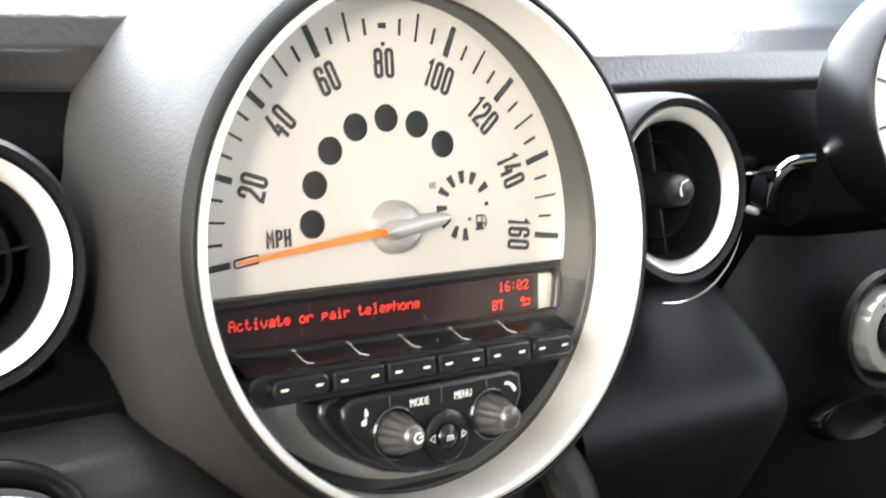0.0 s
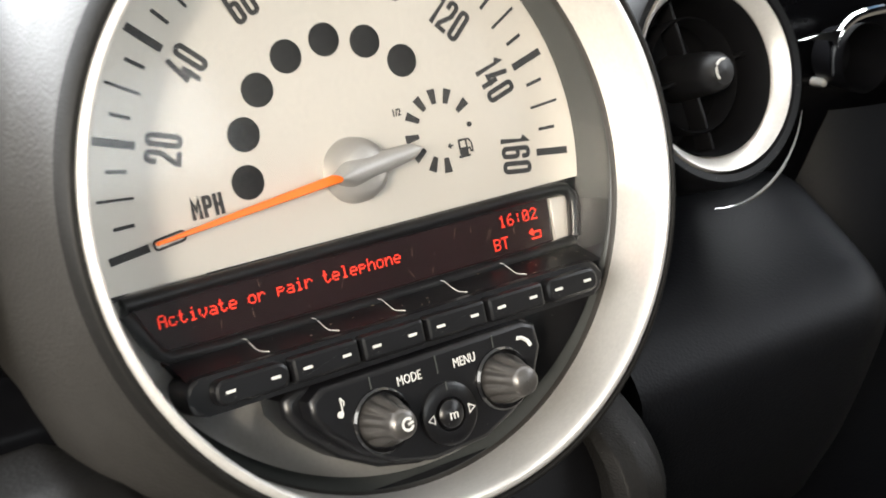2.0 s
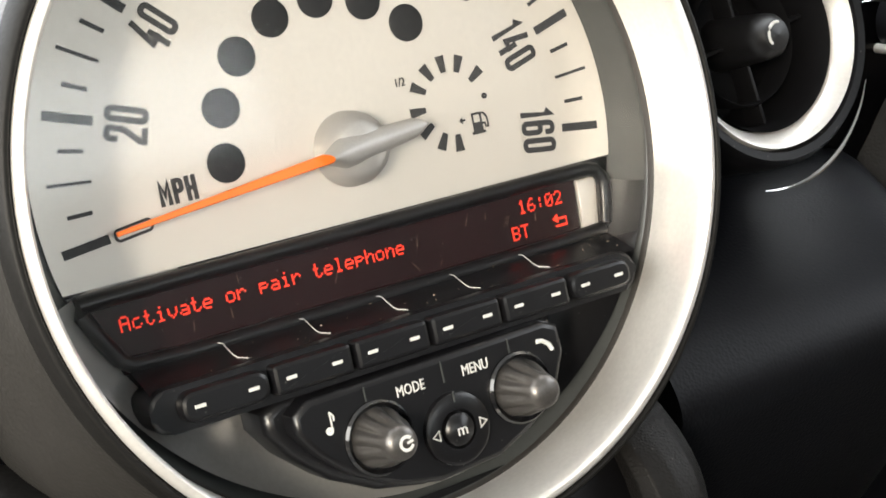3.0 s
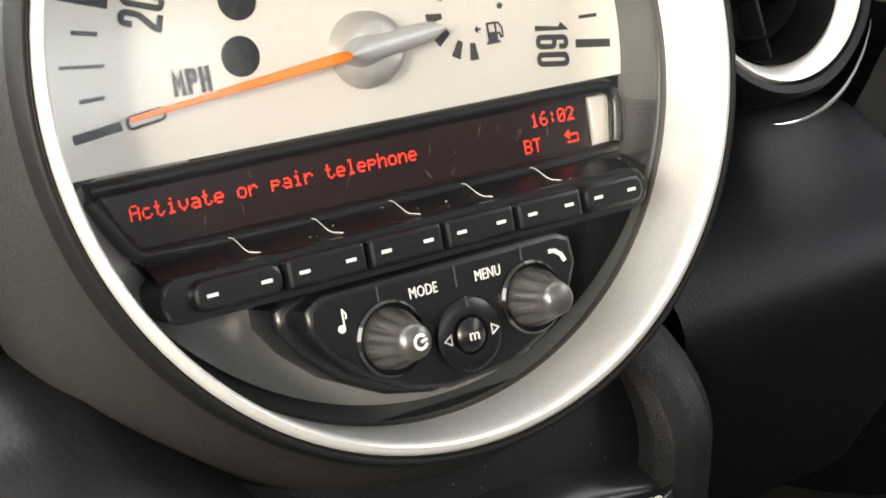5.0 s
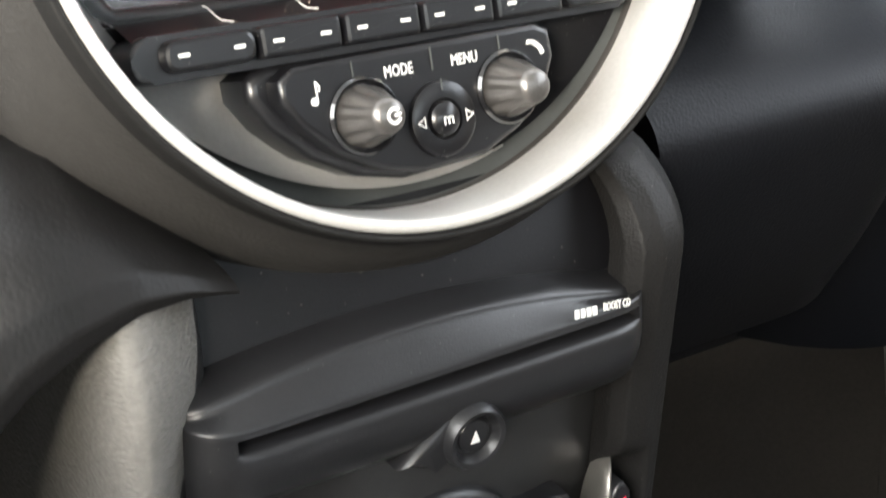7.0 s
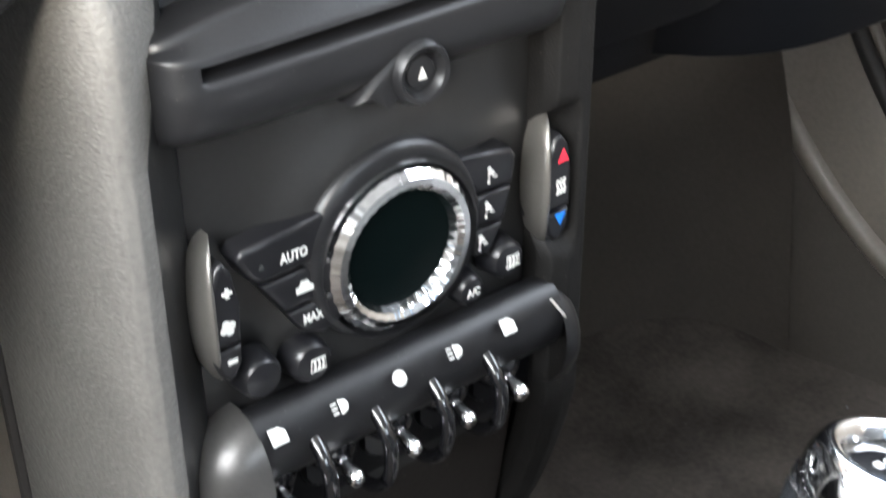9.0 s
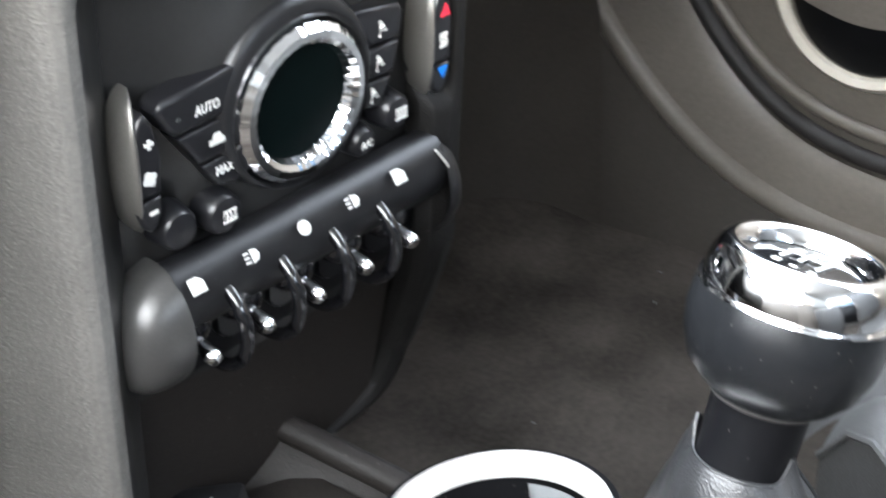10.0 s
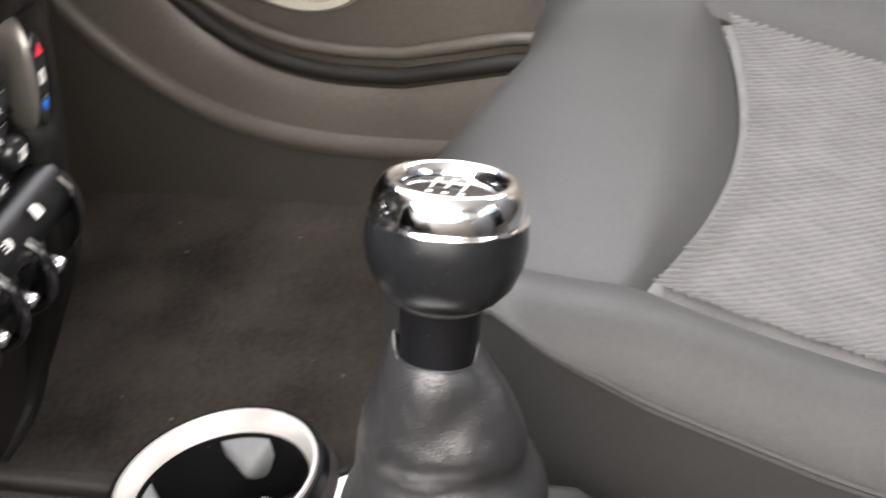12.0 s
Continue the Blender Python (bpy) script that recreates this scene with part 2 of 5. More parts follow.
def prism(pts, front, back, bev=0.0, segs=2):
    """An outline in x and z, from y = front to y = back, its front edge rounded."""
    bm = bmesh.new()
    fr = [bm.verts.new((x, front, z)) for x, z in pts]
    bk = [bm.verts.new((x, back, z)) for x, z in pts]
    bm.faces.new(fr)
    bm.faces.new(bk)
    for k in range(len(pts)):
        n = (k + 1) % len(pts)
        bm.faces.new((fr[k], fr[n], bk[n], bk[k]))
    if bev > 0:
        es = [e for e in bm.edges if all(abs(v.co.y - front) < 1e-7 for v in e.verts)]
        bmesh.ops.bevel(bm, geom=es, offset=bev, segments=segs, affect="EDGES", profile=0.5)
    return bm


def tube(pts, r, segs=8, closed=False, taper=None):
    bm = bmesh.new()
    pts = [Vector(p) for p in pts]
    n = len(pts)
    rings = []
    for i, p in enumerate(pts):
        a = pts[(i - 1) % n] if closed or i else p
        b = pts[(i + 1) % n] if closed or i < n - 1 else p
        d = (b - a).normalized()
        u = d.orthogonal().normalized() if abs(d.z) > 0.9 else d.cross(Vector((0, 0, 1))).normalized()
        v = d.cross(u)
        q = r * (taper(i / (n - 1)) if taper else 1)
        rings.append([bm.verts.new(p + q * (math.cos(2 * math.pi * k / segs) * u + math.sin(2 * math.pi * k / segs) * v)) for k in range(segs)])
    for i in range(n if closed else n - 1):
        a, b = rings[i], rings[(i + 1) % n]
        for k in range(segs):
            bm.faces.new((a[k], a[(k + 1) % segs], b[(k + 1) % segs], b[k]))
    if not closed:
        bm.faces.new(rings[0])
        bm.faces.new(rings[-1])
    return bm


def sheet(fn, nu, nv):
    """A surface from fn(u, v) with u and v from 0 to 1."""
    bm = bmesh.new()
    rows = [[bm.verts.new(fn(i / nu, j / nv)) for i in range(nu + 1)] for j in range(nv + 1)]
    for j in range(nv):
        for i in range(nu):
            bm.faces.new((rows[j][i], rows[j][i + 1], rows[j + 1][i + 1], rows[j + 1][i]))
    return bm


def sweep(table, v):
    """The point at v, from 0 to 1, of a smooth curve through the table's rows."""
    k = v * (len(table) - 1)
    i = min(int(k), len(table) - 2)
    f = k - i
    a, b = table[i], table[i + 1]
    o, c = table[max(0, i - 1)], table[min(len(table) - 1, i + 2)]
    return [0.5 * (2 * p + (q - w) * f + (2 * w - 5 * p + 4 * q - r) * f * f + (3 * p - w - 3 * q + r) * f ** 3) for w, p, q, r in zip(o, a, b, c)]


def joined(*bms):
    out = bmesh.new()
    for b in bms:
        me = bpy.data.meshes.new("tmp")
        b.to_mesh(me)
        b.free()
        out.from_mesh(me)
        bpy.data.meshes.remove(me)
    return out


def lettering(body, size, xs=1.0, thick=0.00015, bold=0.0):
    """Letters in the x-z plane, facing -y, centred."""
    c = bpy.data.curves.new("letters", "FONT")
    c.body, c.size, c.extrude, c.offset = body, size, thick, bold
    c.align_x, c.align_y, c.resolution_u = "CENTER", "CENTER", 2
    ob = bpy.data.objects.new("letters", c)
    scene.collection.objects.link(ob)
    me = bpy.data.meshes.new_from_object(ob.evaluated_get(bpy.context.evaluated_depsgraph_get()))
    bm = bmesh.new()
    bm.from_mesh(me)
    bpy.data.objects.remove(ob)
    bpy.data.curves.remove(c)
    bpy.data.meshes.remove(me)
    bmesh.ops.transform(bm, matrix=AX @ Matrix.Diagonal((xs, 1, 1, 1)), verts=bm.verts)
    return bm


def rounded(w, h, r, n=5, cx=0.0, cz=0.0):
    pts = []
    for sx, sz, a in ((1, 1, 0), (-1, 1, 90), (-1, -1, 180), (1, -1, 270)):
        for k in range(n + 1):
            q = radians(a + 90 * k / n)
            pts.append((cx + sx * (w / 2 - r) + r * math.cos(q), cz + sz * (h / 2 - r) + r * math.sin(q)))
    return pts


def spin(a):
    """A turn by a degrees in the x-z plane, seen from the front."""
    return Matrix.Rotation(-radians(a), 4, "Y")


def ribbon(pts, w, depth=0.0, closed=False):
    """A flat stroke of width w along points in x and z, mitred at its corners."""
    bm = bmesh.new()
    pts = [Vector(p) for p in pts]
    n = len(pts)
    rows = []
    for i, p in enumerate(pts):
        a = (p - pts[i - 1]).normalized() if closed or i else (pts[1] - p).normalized()
        b = (pts[(i + 1) % n] - p).normalized() if closed or i < n - 1 else a
        m = (a + b).normalized()
        k = w / 2 / max(0.5, m.dot(a))
        rows.append([bm.verts.new((p.x - s * m.y * k, -depth, p.y + s * m.x * k)) for s in (-1, 1)])
    for i in range(n if closed else n - 1):
        (a, b), (c, d) = rows[i], rows[(i + 1) % n]
        bm.faces.new((a, b, d, c))
    return bm


def bow(cx, cz, r, a0, a1, n=5):
    return [(cx + r * math.cos(radians(a0 + (a1 - a0) * k / n)), cz + r * math.sin(radians(a0 + (a1 - a0) * k / n))) for k in range(n + 1)]


def oblong(w, z0, z1, r):
    return bow(w - r, z1 - r, r, 0, 90) + bow(r, z1 - r, r, 90, 180) + bow(r, z0 + r, r, 180, 270) + bow(w - r, z0 + r, r, 270, 360)


def condensed(text, w, h, stroke, gap):
    """Tall narrow dial lettering built of strokes, centred."""
    r = w * 0.42
    out, x = [], 0.0
    for ch in text:
        step = w + stroke + gap
        if ch == "0":
            g = [ribbon(oblong(w, 0, h, r), stroke, 0, True)]
        elif ch == "1":
            g = [ribbon([(-0.35 * w, h * 0.80), (0.10 * w, h * 0.98), (0.10 * w, -stroke / 2)], stroke)]
            step = stroke * 1.3 + gap
        elif ch == "2":
            g = [ribbon([(0, h * 0.70)] + bow(r, h - r, r, 180, 90) + bow(w - r, h - r, r, 90, 0) + [(w, h * 0.62), (w * 0.9, h * 0.52), (0.02 * w, h * 0.12), (0, 0), (w + stroke / 2, 0)], stroke)]
        elif ch == "4":
            g = [ribbon([(w * 0.62, h + stroke / 2), (0, h * 0.30), (w * 1.18, h * 0.30)], stroke), ribbon([(w * 0.80, h * 0.58), (w * 0.80, -stroke / 2)], stroke, 0.00006)]
        elif ch == "6":
            g = [ribbon(oblong(w, 0, h * 0.58, r), stroke, 0, True), ribbon([(0, h * 0.30)] + bow(r, h - r, r, 180, 90) + bow(w - r, h - r, r, 90, 0) + [(w, h * 0.74)], stroke, 0.00006)]
        elif ch == "8":
            g = [ribbon(oblong(w, 0, h * 0.54, r), stroke, 0, True), ribbon(oblong(w, h * 0.54, h, r), stroke, 0.00006, True)]
        elif ch == "M":
            g = [ribbon([(0, -stroke / 2), (0, h), (w * 0.6, h * 0.35), (w * 1.2, h), (w * 1.2, -stroke / 2)], stroke)]
            step += 0.2 * w
        elif ch == "P":
            g = [ribbon([(0, -stroke / 2), (0, h)] + bow(w - r, h - r, r, 90, 0) + bow(w - r, h * 0.48 + r, r, 0, -90) + [(0, h * 0.48)], stroke)]
        else:
            g = [ribbon([(0, -stroke / 2), (0, h + stroke / 2)], stroke), ribbon([(w, -stroke / 2), (w, h + stroke / 2)], stroke), ribbon([(0, h * 0.5), (w, h * 0.5)], stroke, 0.00006)]
        for b in g:
            bmesh.ops.translate(b, vec=(x, 0, 0), verts=b.verts)
            out.append(b)
        x += step
    bm = joined(*out)
    mid = (min(v.co.x for v in bm.verts) + max(v.co.x for v in bm.verts)) / 2
    bmesh.ops.translate(bm, vec=(-mid, 0, -h / 2), verts=bm.verts)
    return bm


# ---- speedometer ----
speedo = thing("speedometer", "large round silver central speedometer reading zero in a grey pod", "speedometer", DIAL)
CHORD = -0.0205
face = bmesh.new()
ca = math.degrees(math.asin(CHORD / 0.0915))
rim = [face.verts.new((0.0915 * math.cos(radians(ca + (180 - 2 * ca) * k / 72)), 0, 0.0915 * math.sin(radians(ca + (180 - 2 * ca) * k / 72)))) for k in range(73)]
face.faces.new(rim)
part("dial_face", face, FACE, speedo, "satin champagne silver dial face")


def dial_wall(u, v):
    a = 2 * math.pi * u
    r = 0.0915 + 0.0072 * v
    return (r * math.cos(a), 0.001 - 0.0118 * v, r * math.sin(a) - 0.006 * v)


part("dial_wall", sheet(dial_wall, 96, 6), WALL, speedo, "grey plastic inner wall")
LOW = T((0, 0, -0.006))
part("silver_ring", lathe([(0.0988, 0.0109), (0.0990, 0.0130), (0.1001, 0.0320), (0.1004, 0.0345), (0.1009, 0.0355)], 128), SATIN, speedo, "broad satin silver trim ring", LOW)
part("ring_gap", lathe([(0.0980, 0.0100), (0.0984, 0.0116), (0.0991, 0.0122)], 128), RUBBER, speedo, "dark line inside the silver ring", LOW)
part("chrome_lip", lathe([(0.1003, 0.0346), (0.1007, 0.0361), (0.1014, 0.0368), (0.1026, 0.0366), (0.1036, 0.0356), (0.1040, 0.0335)], 128), SATIN, speedo, "thin bright lip", LOW)
part("rim_gap", lathe([(0.1036, 0.0335), (0.1038, 0.0345), (0.1044, 0.0346), (0.1048, 0.0320)], 128), SOFT, speedo, "thin dark gap outside the lip", LOW)


def pod_shell(u, v):
    """The rim rolls over from the lip, falls back along the barrel and flares below."""
    a = 2 * math.pi * u
    low = max(0.0, min(1.0, (-math.sin(a) + 0.05) / 0.7))
    low = low * low * (3 - 2 * low)
    r, h, flare = sweep([(0.1042, 0.0325, 0), (0.1043, 0.0347, 0), (0.1051, 0.0357, 0), (0.1066, 0.0349, 0), (0.1086, 0.0310, 0.004), (0.1104, 0.0240, 0.020), (0.1122, 0.0140, 0.062), (0.1145, 0.0010, 0.100), (0.1168, -0.018, 0.098), (0.1188, -0.045, 0.088), (0.1198, -0.075, 0.066), (0.1200, -0.12, 0.06)], v)
    r *= 1 + low * flare
    drop = 0.006 * max(0.0, 1 - max(0.0, v - 0.25) / 0.35)
    return (r * math.cos(a), -h, r * math.sin(a) - drop)


part("rim", sheet(lambda u, v: pod_shell(u, 0.36 * v), 128, 30), RIMSKIN, speedo, "grained dark rolled rim", crease=80)
part("pod_shell", sheet(lambda u, v: pod_shell(u, 0.36 + 0.64 * v), 128, 46), POD, speedo, "grey painted pod around the dial", crease=80)
part("pod_back", lathe([(0.0001, -0.119), (0.1275, -0.12)], 64), DARK, speedo)
part("dial_back", lathe([(0.0001, -0.004), (0.1000, -0.004), (0.1000, 0.008)], 64), DARK, speedo, m=LOW)
STEP = 24.2
ticks = {}
for v in range(0, 161, 5):
    if v == 80:
        continue
    kind = 0 if v % 20 == 0 else 1 if v % 10 == 0 else 2
    r0, r1, w = ((0.0742, 0.0873, 0.0025), (0.0752, 0.0868, 0.0009), (0.0765, 0.0832, 0.0011))[kind]
    if kind not in ticks:
        ticks[kind] = mesh_of("tick", rbox(r1 - r0, 0.0004, w, 0.0), INK)
    a = 90 + (80 - v) / 20 * STEP
    rm = (r0 + r1) / 2
    part("tick", ticks[kind], INK, speedo, m=T((rm * math.cos(radians(a)), -0.0003, rm * math.sin(radians(a)))) @ spin(a))
for v in range(20, 161, 20):
    a = 90 + (80 - v) / 20 * STEP
    part("numeral", condensed(str(v), 0.0028, 0.0104, 0.0017, 0.0008), INK, speedo, m=T((0.0652 * math.cos(radians(a)), -0.0003, 0.0652 * math.sin(radians(a)))) @ spin(a - 90))
part("top_mark", rbox(0.0016, 0.0004, 0.0016, 0), INK, speedo, m=T((0, -0.0003, 0.0728)))
part("top_mark", rbox(0.0036, 0.0004, 0.0022, 0), INK, speedo, m=T((0, -0.0003, 0.0800)))
part("unit_lettering", condensed("MPH", 0.0019, 0.0056, 0.0013, 0.0005), INK, speedo, m=T((-0.0525, -0.0003, -0.0005)))
lamp_disc = mesh_of("warning_lamp", lathe([(0.0001, 0.0006), (0.0051, 0.0006), (0.0055, 0.0003), (0.0055, -0.0002)], 32), DOT)
for k in range(7):
    a = 183.5 - 23.25 * k
    part("warning_lamp", lamp_disc, DOT, speedo, m=T((0.0374 * math.cos(radians(a)), -0.0001, 0.0374 * math.sin(radians(a)) + 0.0061)))
# fuel gauge
FC = (0.0366, 0.0062)
for a in (150, 122, 95, 68, 35, 182, 212, 242, 268):
    w0, w1 = 0.0016, 0.0029
    bar = prism([(0.0094, -w0 / 2), (0.0145, -w1 / 2), (0.0145, w1 / 2), (0.0094, w0 / 2)], -0.0004, 0.0)
    part("fuel_bar", bar, INK, speedo, m=T((FC[0], -0.0001, FC[1])) @ spin(a))
part("fuel_dot", lathe([(0.0001, 0.0004), (0.0009, 0.0004), (0.0009, 0)], 16), INK, speedo, m=T((0.0481, 0, 0.0063)))
part("fuel_fraction", lettering("1/2", 0.0036, 0.8), INK, speedo, m=T((0.0206, -0.0002, 0.0153)))
pump = joined(ribbon([(-0.0016, -0.0024), (-0.0016, 0.0028), (0.0012, 0.0028), (0.0012, -0.0024)], 0.0007, 0, True), rbox(0.0030, 0.0004, 0.0028, 0, T((-0.0002, 0, -0.0012))), rbox(0.0046, 0.0004, 0.0008, 0, T((-0.0002, 0, -0.0029))), ribbon([(0.0014, -0.0004), (0.0024, -0.0004), (0.0026, -0.0016), (0.0034, -0.0016), (0.0034, 0.0012), (0.0024, 0.0026), (0.0014, 0.0028)], 0.0006))
part("fuel_pump_sign", pump, INK, speedo, m=T((0.0440, -0.0003, -0.0012)))
part("fuel_arrow", prism([(-0.0010, 0), (0, 0.0010), (0, 0.0003), (0.0010, 0.0003), (0.0010, -0.0003), (0, -0.0003), (0, -0.0010)], -0.0004, 0), INK, speedo, m=T((0.0388, -0.0001, 0.0004)))
# needle and hub
part("zero_box", ribbon(rounded(0.0105, 0.0030, 0.0012), 0.0008, 0.0003, True), INK, speedo, m=T((-0.0668, -0.0001, -0.0080)) @ spin(7.5))
NA = 180 + 6.0
part("needle", prism([(0.008, -0.0016), (0.074, -0.0006), (0.074, 0.0006), (0.008, 0.0016)], -0.0012, 0.0006, 0.0003, 1), NEEDLE, speedo, "bright orange pointer", T((0, -0.0075, 0)) @ spin(NA))
part("hub", lathe([(0.0001, 0.0115), (0.0035, 0.0112), (0.0072, 0.0098), (0.0096, 0.0072), (0.0106, 0.0040), (0.0110, 0)], 48), PEARL, speedo, "pearl silver domed hub")


def counter(u, v):
    x = -0.012 + 0.034 * u
    w = 0.0044 * (1 - 0.40 * max(0, (u - 0.25) / 0.75)) * math.sqrt(max(0.02, 1 - max(0.0, (u - 0.86) / 0.14) ** 2)) * min(1.0, 0.35 + u * 4)
    a = math.pi * v
    return (x, -0.0085 - 0.0070 * math.sin(a) * (1 - 0.55 * u) + 0.0015 * u, w * math.cos(a))


part("counterweight", sheet(counter, 40, 14), PEARL, speedo, "silver pointer tail", spin(6.0))
lens = bmesh.new()
lca = math.degrees(math.asin(-0.045 / 0.0985))
lens.faces.new([lens.verts.new((0.0985 * math.cos(radians(lca + (180 - 2 * lca) * k / 64)), -0.0098, 0.0985 * math.sin(radians(lca + (180 - 2 * lca) * k / 64)))) for k in range(65)])
lens_ob = part("cover_lens", lens, LENS, speedo, "clear plastic cover")
lens_ob.visible_shadow = False

# ---- radio in the lower half of the dial ----
radio = thing("car_radio", "black car radio with a glowing red display", "radio", DIAL)


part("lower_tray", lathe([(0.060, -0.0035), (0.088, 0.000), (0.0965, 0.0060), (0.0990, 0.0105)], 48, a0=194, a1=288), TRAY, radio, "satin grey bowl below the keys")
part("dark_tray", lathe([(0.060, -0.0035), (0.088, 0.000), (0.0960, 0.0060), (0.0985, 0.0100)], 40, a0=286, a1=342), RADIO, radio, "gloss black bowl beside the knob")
part("display_housing", prism([(-0.0890, -0.0212), (0.0790, -0.0212), (0.0826, -0.0226), (0.0842, -0.0262), (0.0815, -0.0500), (-0.0775, -0.0500), (-0.0850, -0.0340)], -0.0016, 0.006), RADIO, radio, "matt black surround of the display")
frame_path = [(-0.0868, -0.0236), (-0.060, -0.0232), (-0.030, -0.0230), (0.0, -0.0229), (0.030, -0.0228), (0.060, -0.0227), (0.0765, -0.0228), (0.0798, -0.0238), (0.0818, -0.0262), (0.0822, -0.0290), (0.0812, -0.0350), (0.0800, -0.0405), (0.0790, -0.0424), (0.060, -0.0431), (0.030, -0.0432), (0.0, -0.0432), (-0.030, -0.0432), (-0.060, -0.0431), (-0.0765, -0.0424), (-0.0795, -0.0400), (-0.0835, -0.0330), (-0.0865, -0.0262)]
part("display_frame", tube([(x, -0.0036, z) for x, z in frame_path], 0.0024, 10, True), RADIO, radio, "rounded matt black frame of the display")
part("screen", prism([(-0.0850, -0.0235), (0.0722, -0.0235), (0.0708, -0.0445), (-0.0790, -0.0445)], -0.0024, 0.002), SCREEN, radio, "dark red glossy display")
part("light_sensor", prism([(0.0730, -0.0256), (0.0802, -0.0256), (0.0800, -0.0275), (0.0782, -0.0405), (0.0722, -0.0405)], -0.0032, 0.001, 0.0005), FACE, radio, "pale grey sensor window")
part("ledge", joined(sheet(lambda u, v: (-0.0780 + 0.1570 * u, -0.0030 - 0.0148 * v, -0.0428 - 0.0064 * v), 24, 6), sheet(lambda u, v: (-0.0780 + 0.1570 * u, -0.0178 + 0.018 * v, -0.0492 - 0.002 * v), 12, 2)), GLOSSBLACK, radio, "dusty sloping black ledge")
GLYPHS = {
    "A": "01110 10001 10001 11111 10001 10001 10001", "c": "00000 00000 01110 10000 10000 10001 01110", "t": "01000 01000 11100 01000 01000 01001 00110",
    "i": "00100 00000 01100 00100 00100 00100 01110", "v": "00000 00000 10001 10001 10001 01010 00100", "a": "00000 00000 01110 00001 01111 10001 01111",
    "e": "00000 00000 01110 10001 11111 10000 01110", "o": "00000 00000 01110 10001 10001 10001 01110", "r": "00000 00000 10110 11001 10000 10000 10000",
    "p": "00000 00000 11110 10001 11110 10000 10000", "l": "01100 00100 00100 00100 00100 00100 01110", "h": "10000 10000 10110 11001 10001 10001 10001",
    "n": "00000 00000 10110 11001 10001 10001 10001", "1": "00100 01100 00100 00100 00100 00100 01110", "6": "00110 01000 10000 11110 10001 10001 01110",
    "0": "01110 10001 10011 10101 11001 10001 01110", "2": "01110 10001 00001 00010 00100 01000 11111", ":": "00000 00100 00100 00000 00100 00100 00000",
    "B": "11110 10001 10001 11110 10001 10001 11110", "T": "11111 00100 00100 00100 00100 00100 00100", " ": "00000 00000 00000 00000 00000 00000 00000"}


def dot_matrix(text, pitch_x, pitch_z):
    """Lit cells of a five by seven display, from the left end, centred in height."""
    bm = bmesh.new()
    for n, ch in enumerate(text):
        for r, row in enumerate(GLYPHS[ch].split()):
            for c, bit in enumerate(row):
                if bit == "1":
                    x, z = (n * 6 + c) * pitch_x, (3 - r) * pitch_z
                    w, h = pitch_x * 0.43, pitch_z * 0.42
                    bm.faces.new([bm.verts.new((x + sx * w, 0, z + sz * h)) for sx, sz in ((-1, -1), (1, -1), (1, 1), (-1, 1))])
    return bm


part("message", dot_matrix("Activate or pair telephone", 0.000558, 0.00060), REDTEXT, radio, "glowing red dot-matrix message", T((-0.0770, -0.0028, -0.0312)))
part("clock", dot_matrix("16:02", 0.000560, 0.00060), REDTEXT, radio, m=T((0.0505, -0.0028, -0.0292)))
part("source_sign", dot_matrix("BT", 0.000560, 0.00060), REDTEXT, radio, m=T((0.0466, -0.0028, -0.0366)))
part("return_sign", joined(tube([(-0.002, 0, -0.0016), (0.002, 0, -0.0016), (0.002, 0, 0.0006), (-0.002, 0, 0.0006)], 0.00032, 5), prism([(-0.0028, 0.0006), (-0.0012, 0.0020), (-0.0012, -0.0006)], -0.0003, 0.0003)), REDTEXT, radio, m=T((0.0645, -0.0029, -0.0362)))
zig = mesh_of("guide_line", tube([(-0.0032, -0.0052, -0.0421), (-0.0010, -0.0062, -0.0429), (-0.0006, -0.0110, -0.0458), (0.0000, -0.0125, -0.0467), (0.0024, -0.0142, -0.0474)], 0.00014, 5), WHITE)
for k in range(5):
    part("guide_line", zig, WHITE, radio, m=T((-0.0512 + 0.0246 * k, 0, 0)))
part("key_bar", prism(rounded(0.1560, 0.0118, 0.0050, 5, -0.0020, -0.0540), -0.0205, -0.004, 0.0012), RADIO, radio, "black bar that holds the keys", crease=50)
edges = (-0.0735, -0.0478, -0.0234, 0.0006, 0.0246, 0.0484, 0.0715)
for k in range(6):
    x0, x1 = edges[k] + 0.0006, edges[k + 1] - 0.0006
    key = part("key", prism(rounded(x1 - x0, 0.0082, 0.0034 if k in (0, 5) else 0.0012, 4), -0.0250, -0.018, 0.0012), RADIO, radio, m=T(((x0 + x1) / 2, 0, -0.0537)))
    for sx in (-1, 1):
        dash = rbox(0.0030, 0.0003, 0.0009, 0)
        part("key_dash", dash, WHITE, key, m=T((sx * ((x1 - x0) / 2 - 0.0048), -0.0251, 0)))
outline = [(-0.0450, -0.0640), (-0.0400, -0.0608), (0.0360, -0.0600), (0.0410, -0.0622), (0.0415, -0.0700), (0.0370, -0.0795), (0.0270, -0.0880), (0.0140, -0.0935), (-0.0060, -0.0945), (-0.0190, -0.0915), (-0.0310, -0.0850), (-0.0400, -0.0765), (-0.0450, -0.0690)]
part("control_surround", prism([(x * 1.10 - 0.001, -0.0770 + (z + 0.0770) * 1.10) for x, z in outline], -0.0185, -0.002, 0.0030, 3), RADIO, radio, "dark grey shoulder round the controls", crease=50)
part("control_panel", prism(outline, -0.0260, -0.010, 0.0018, 3), RADIO, radio, "black control panel", crease=50)


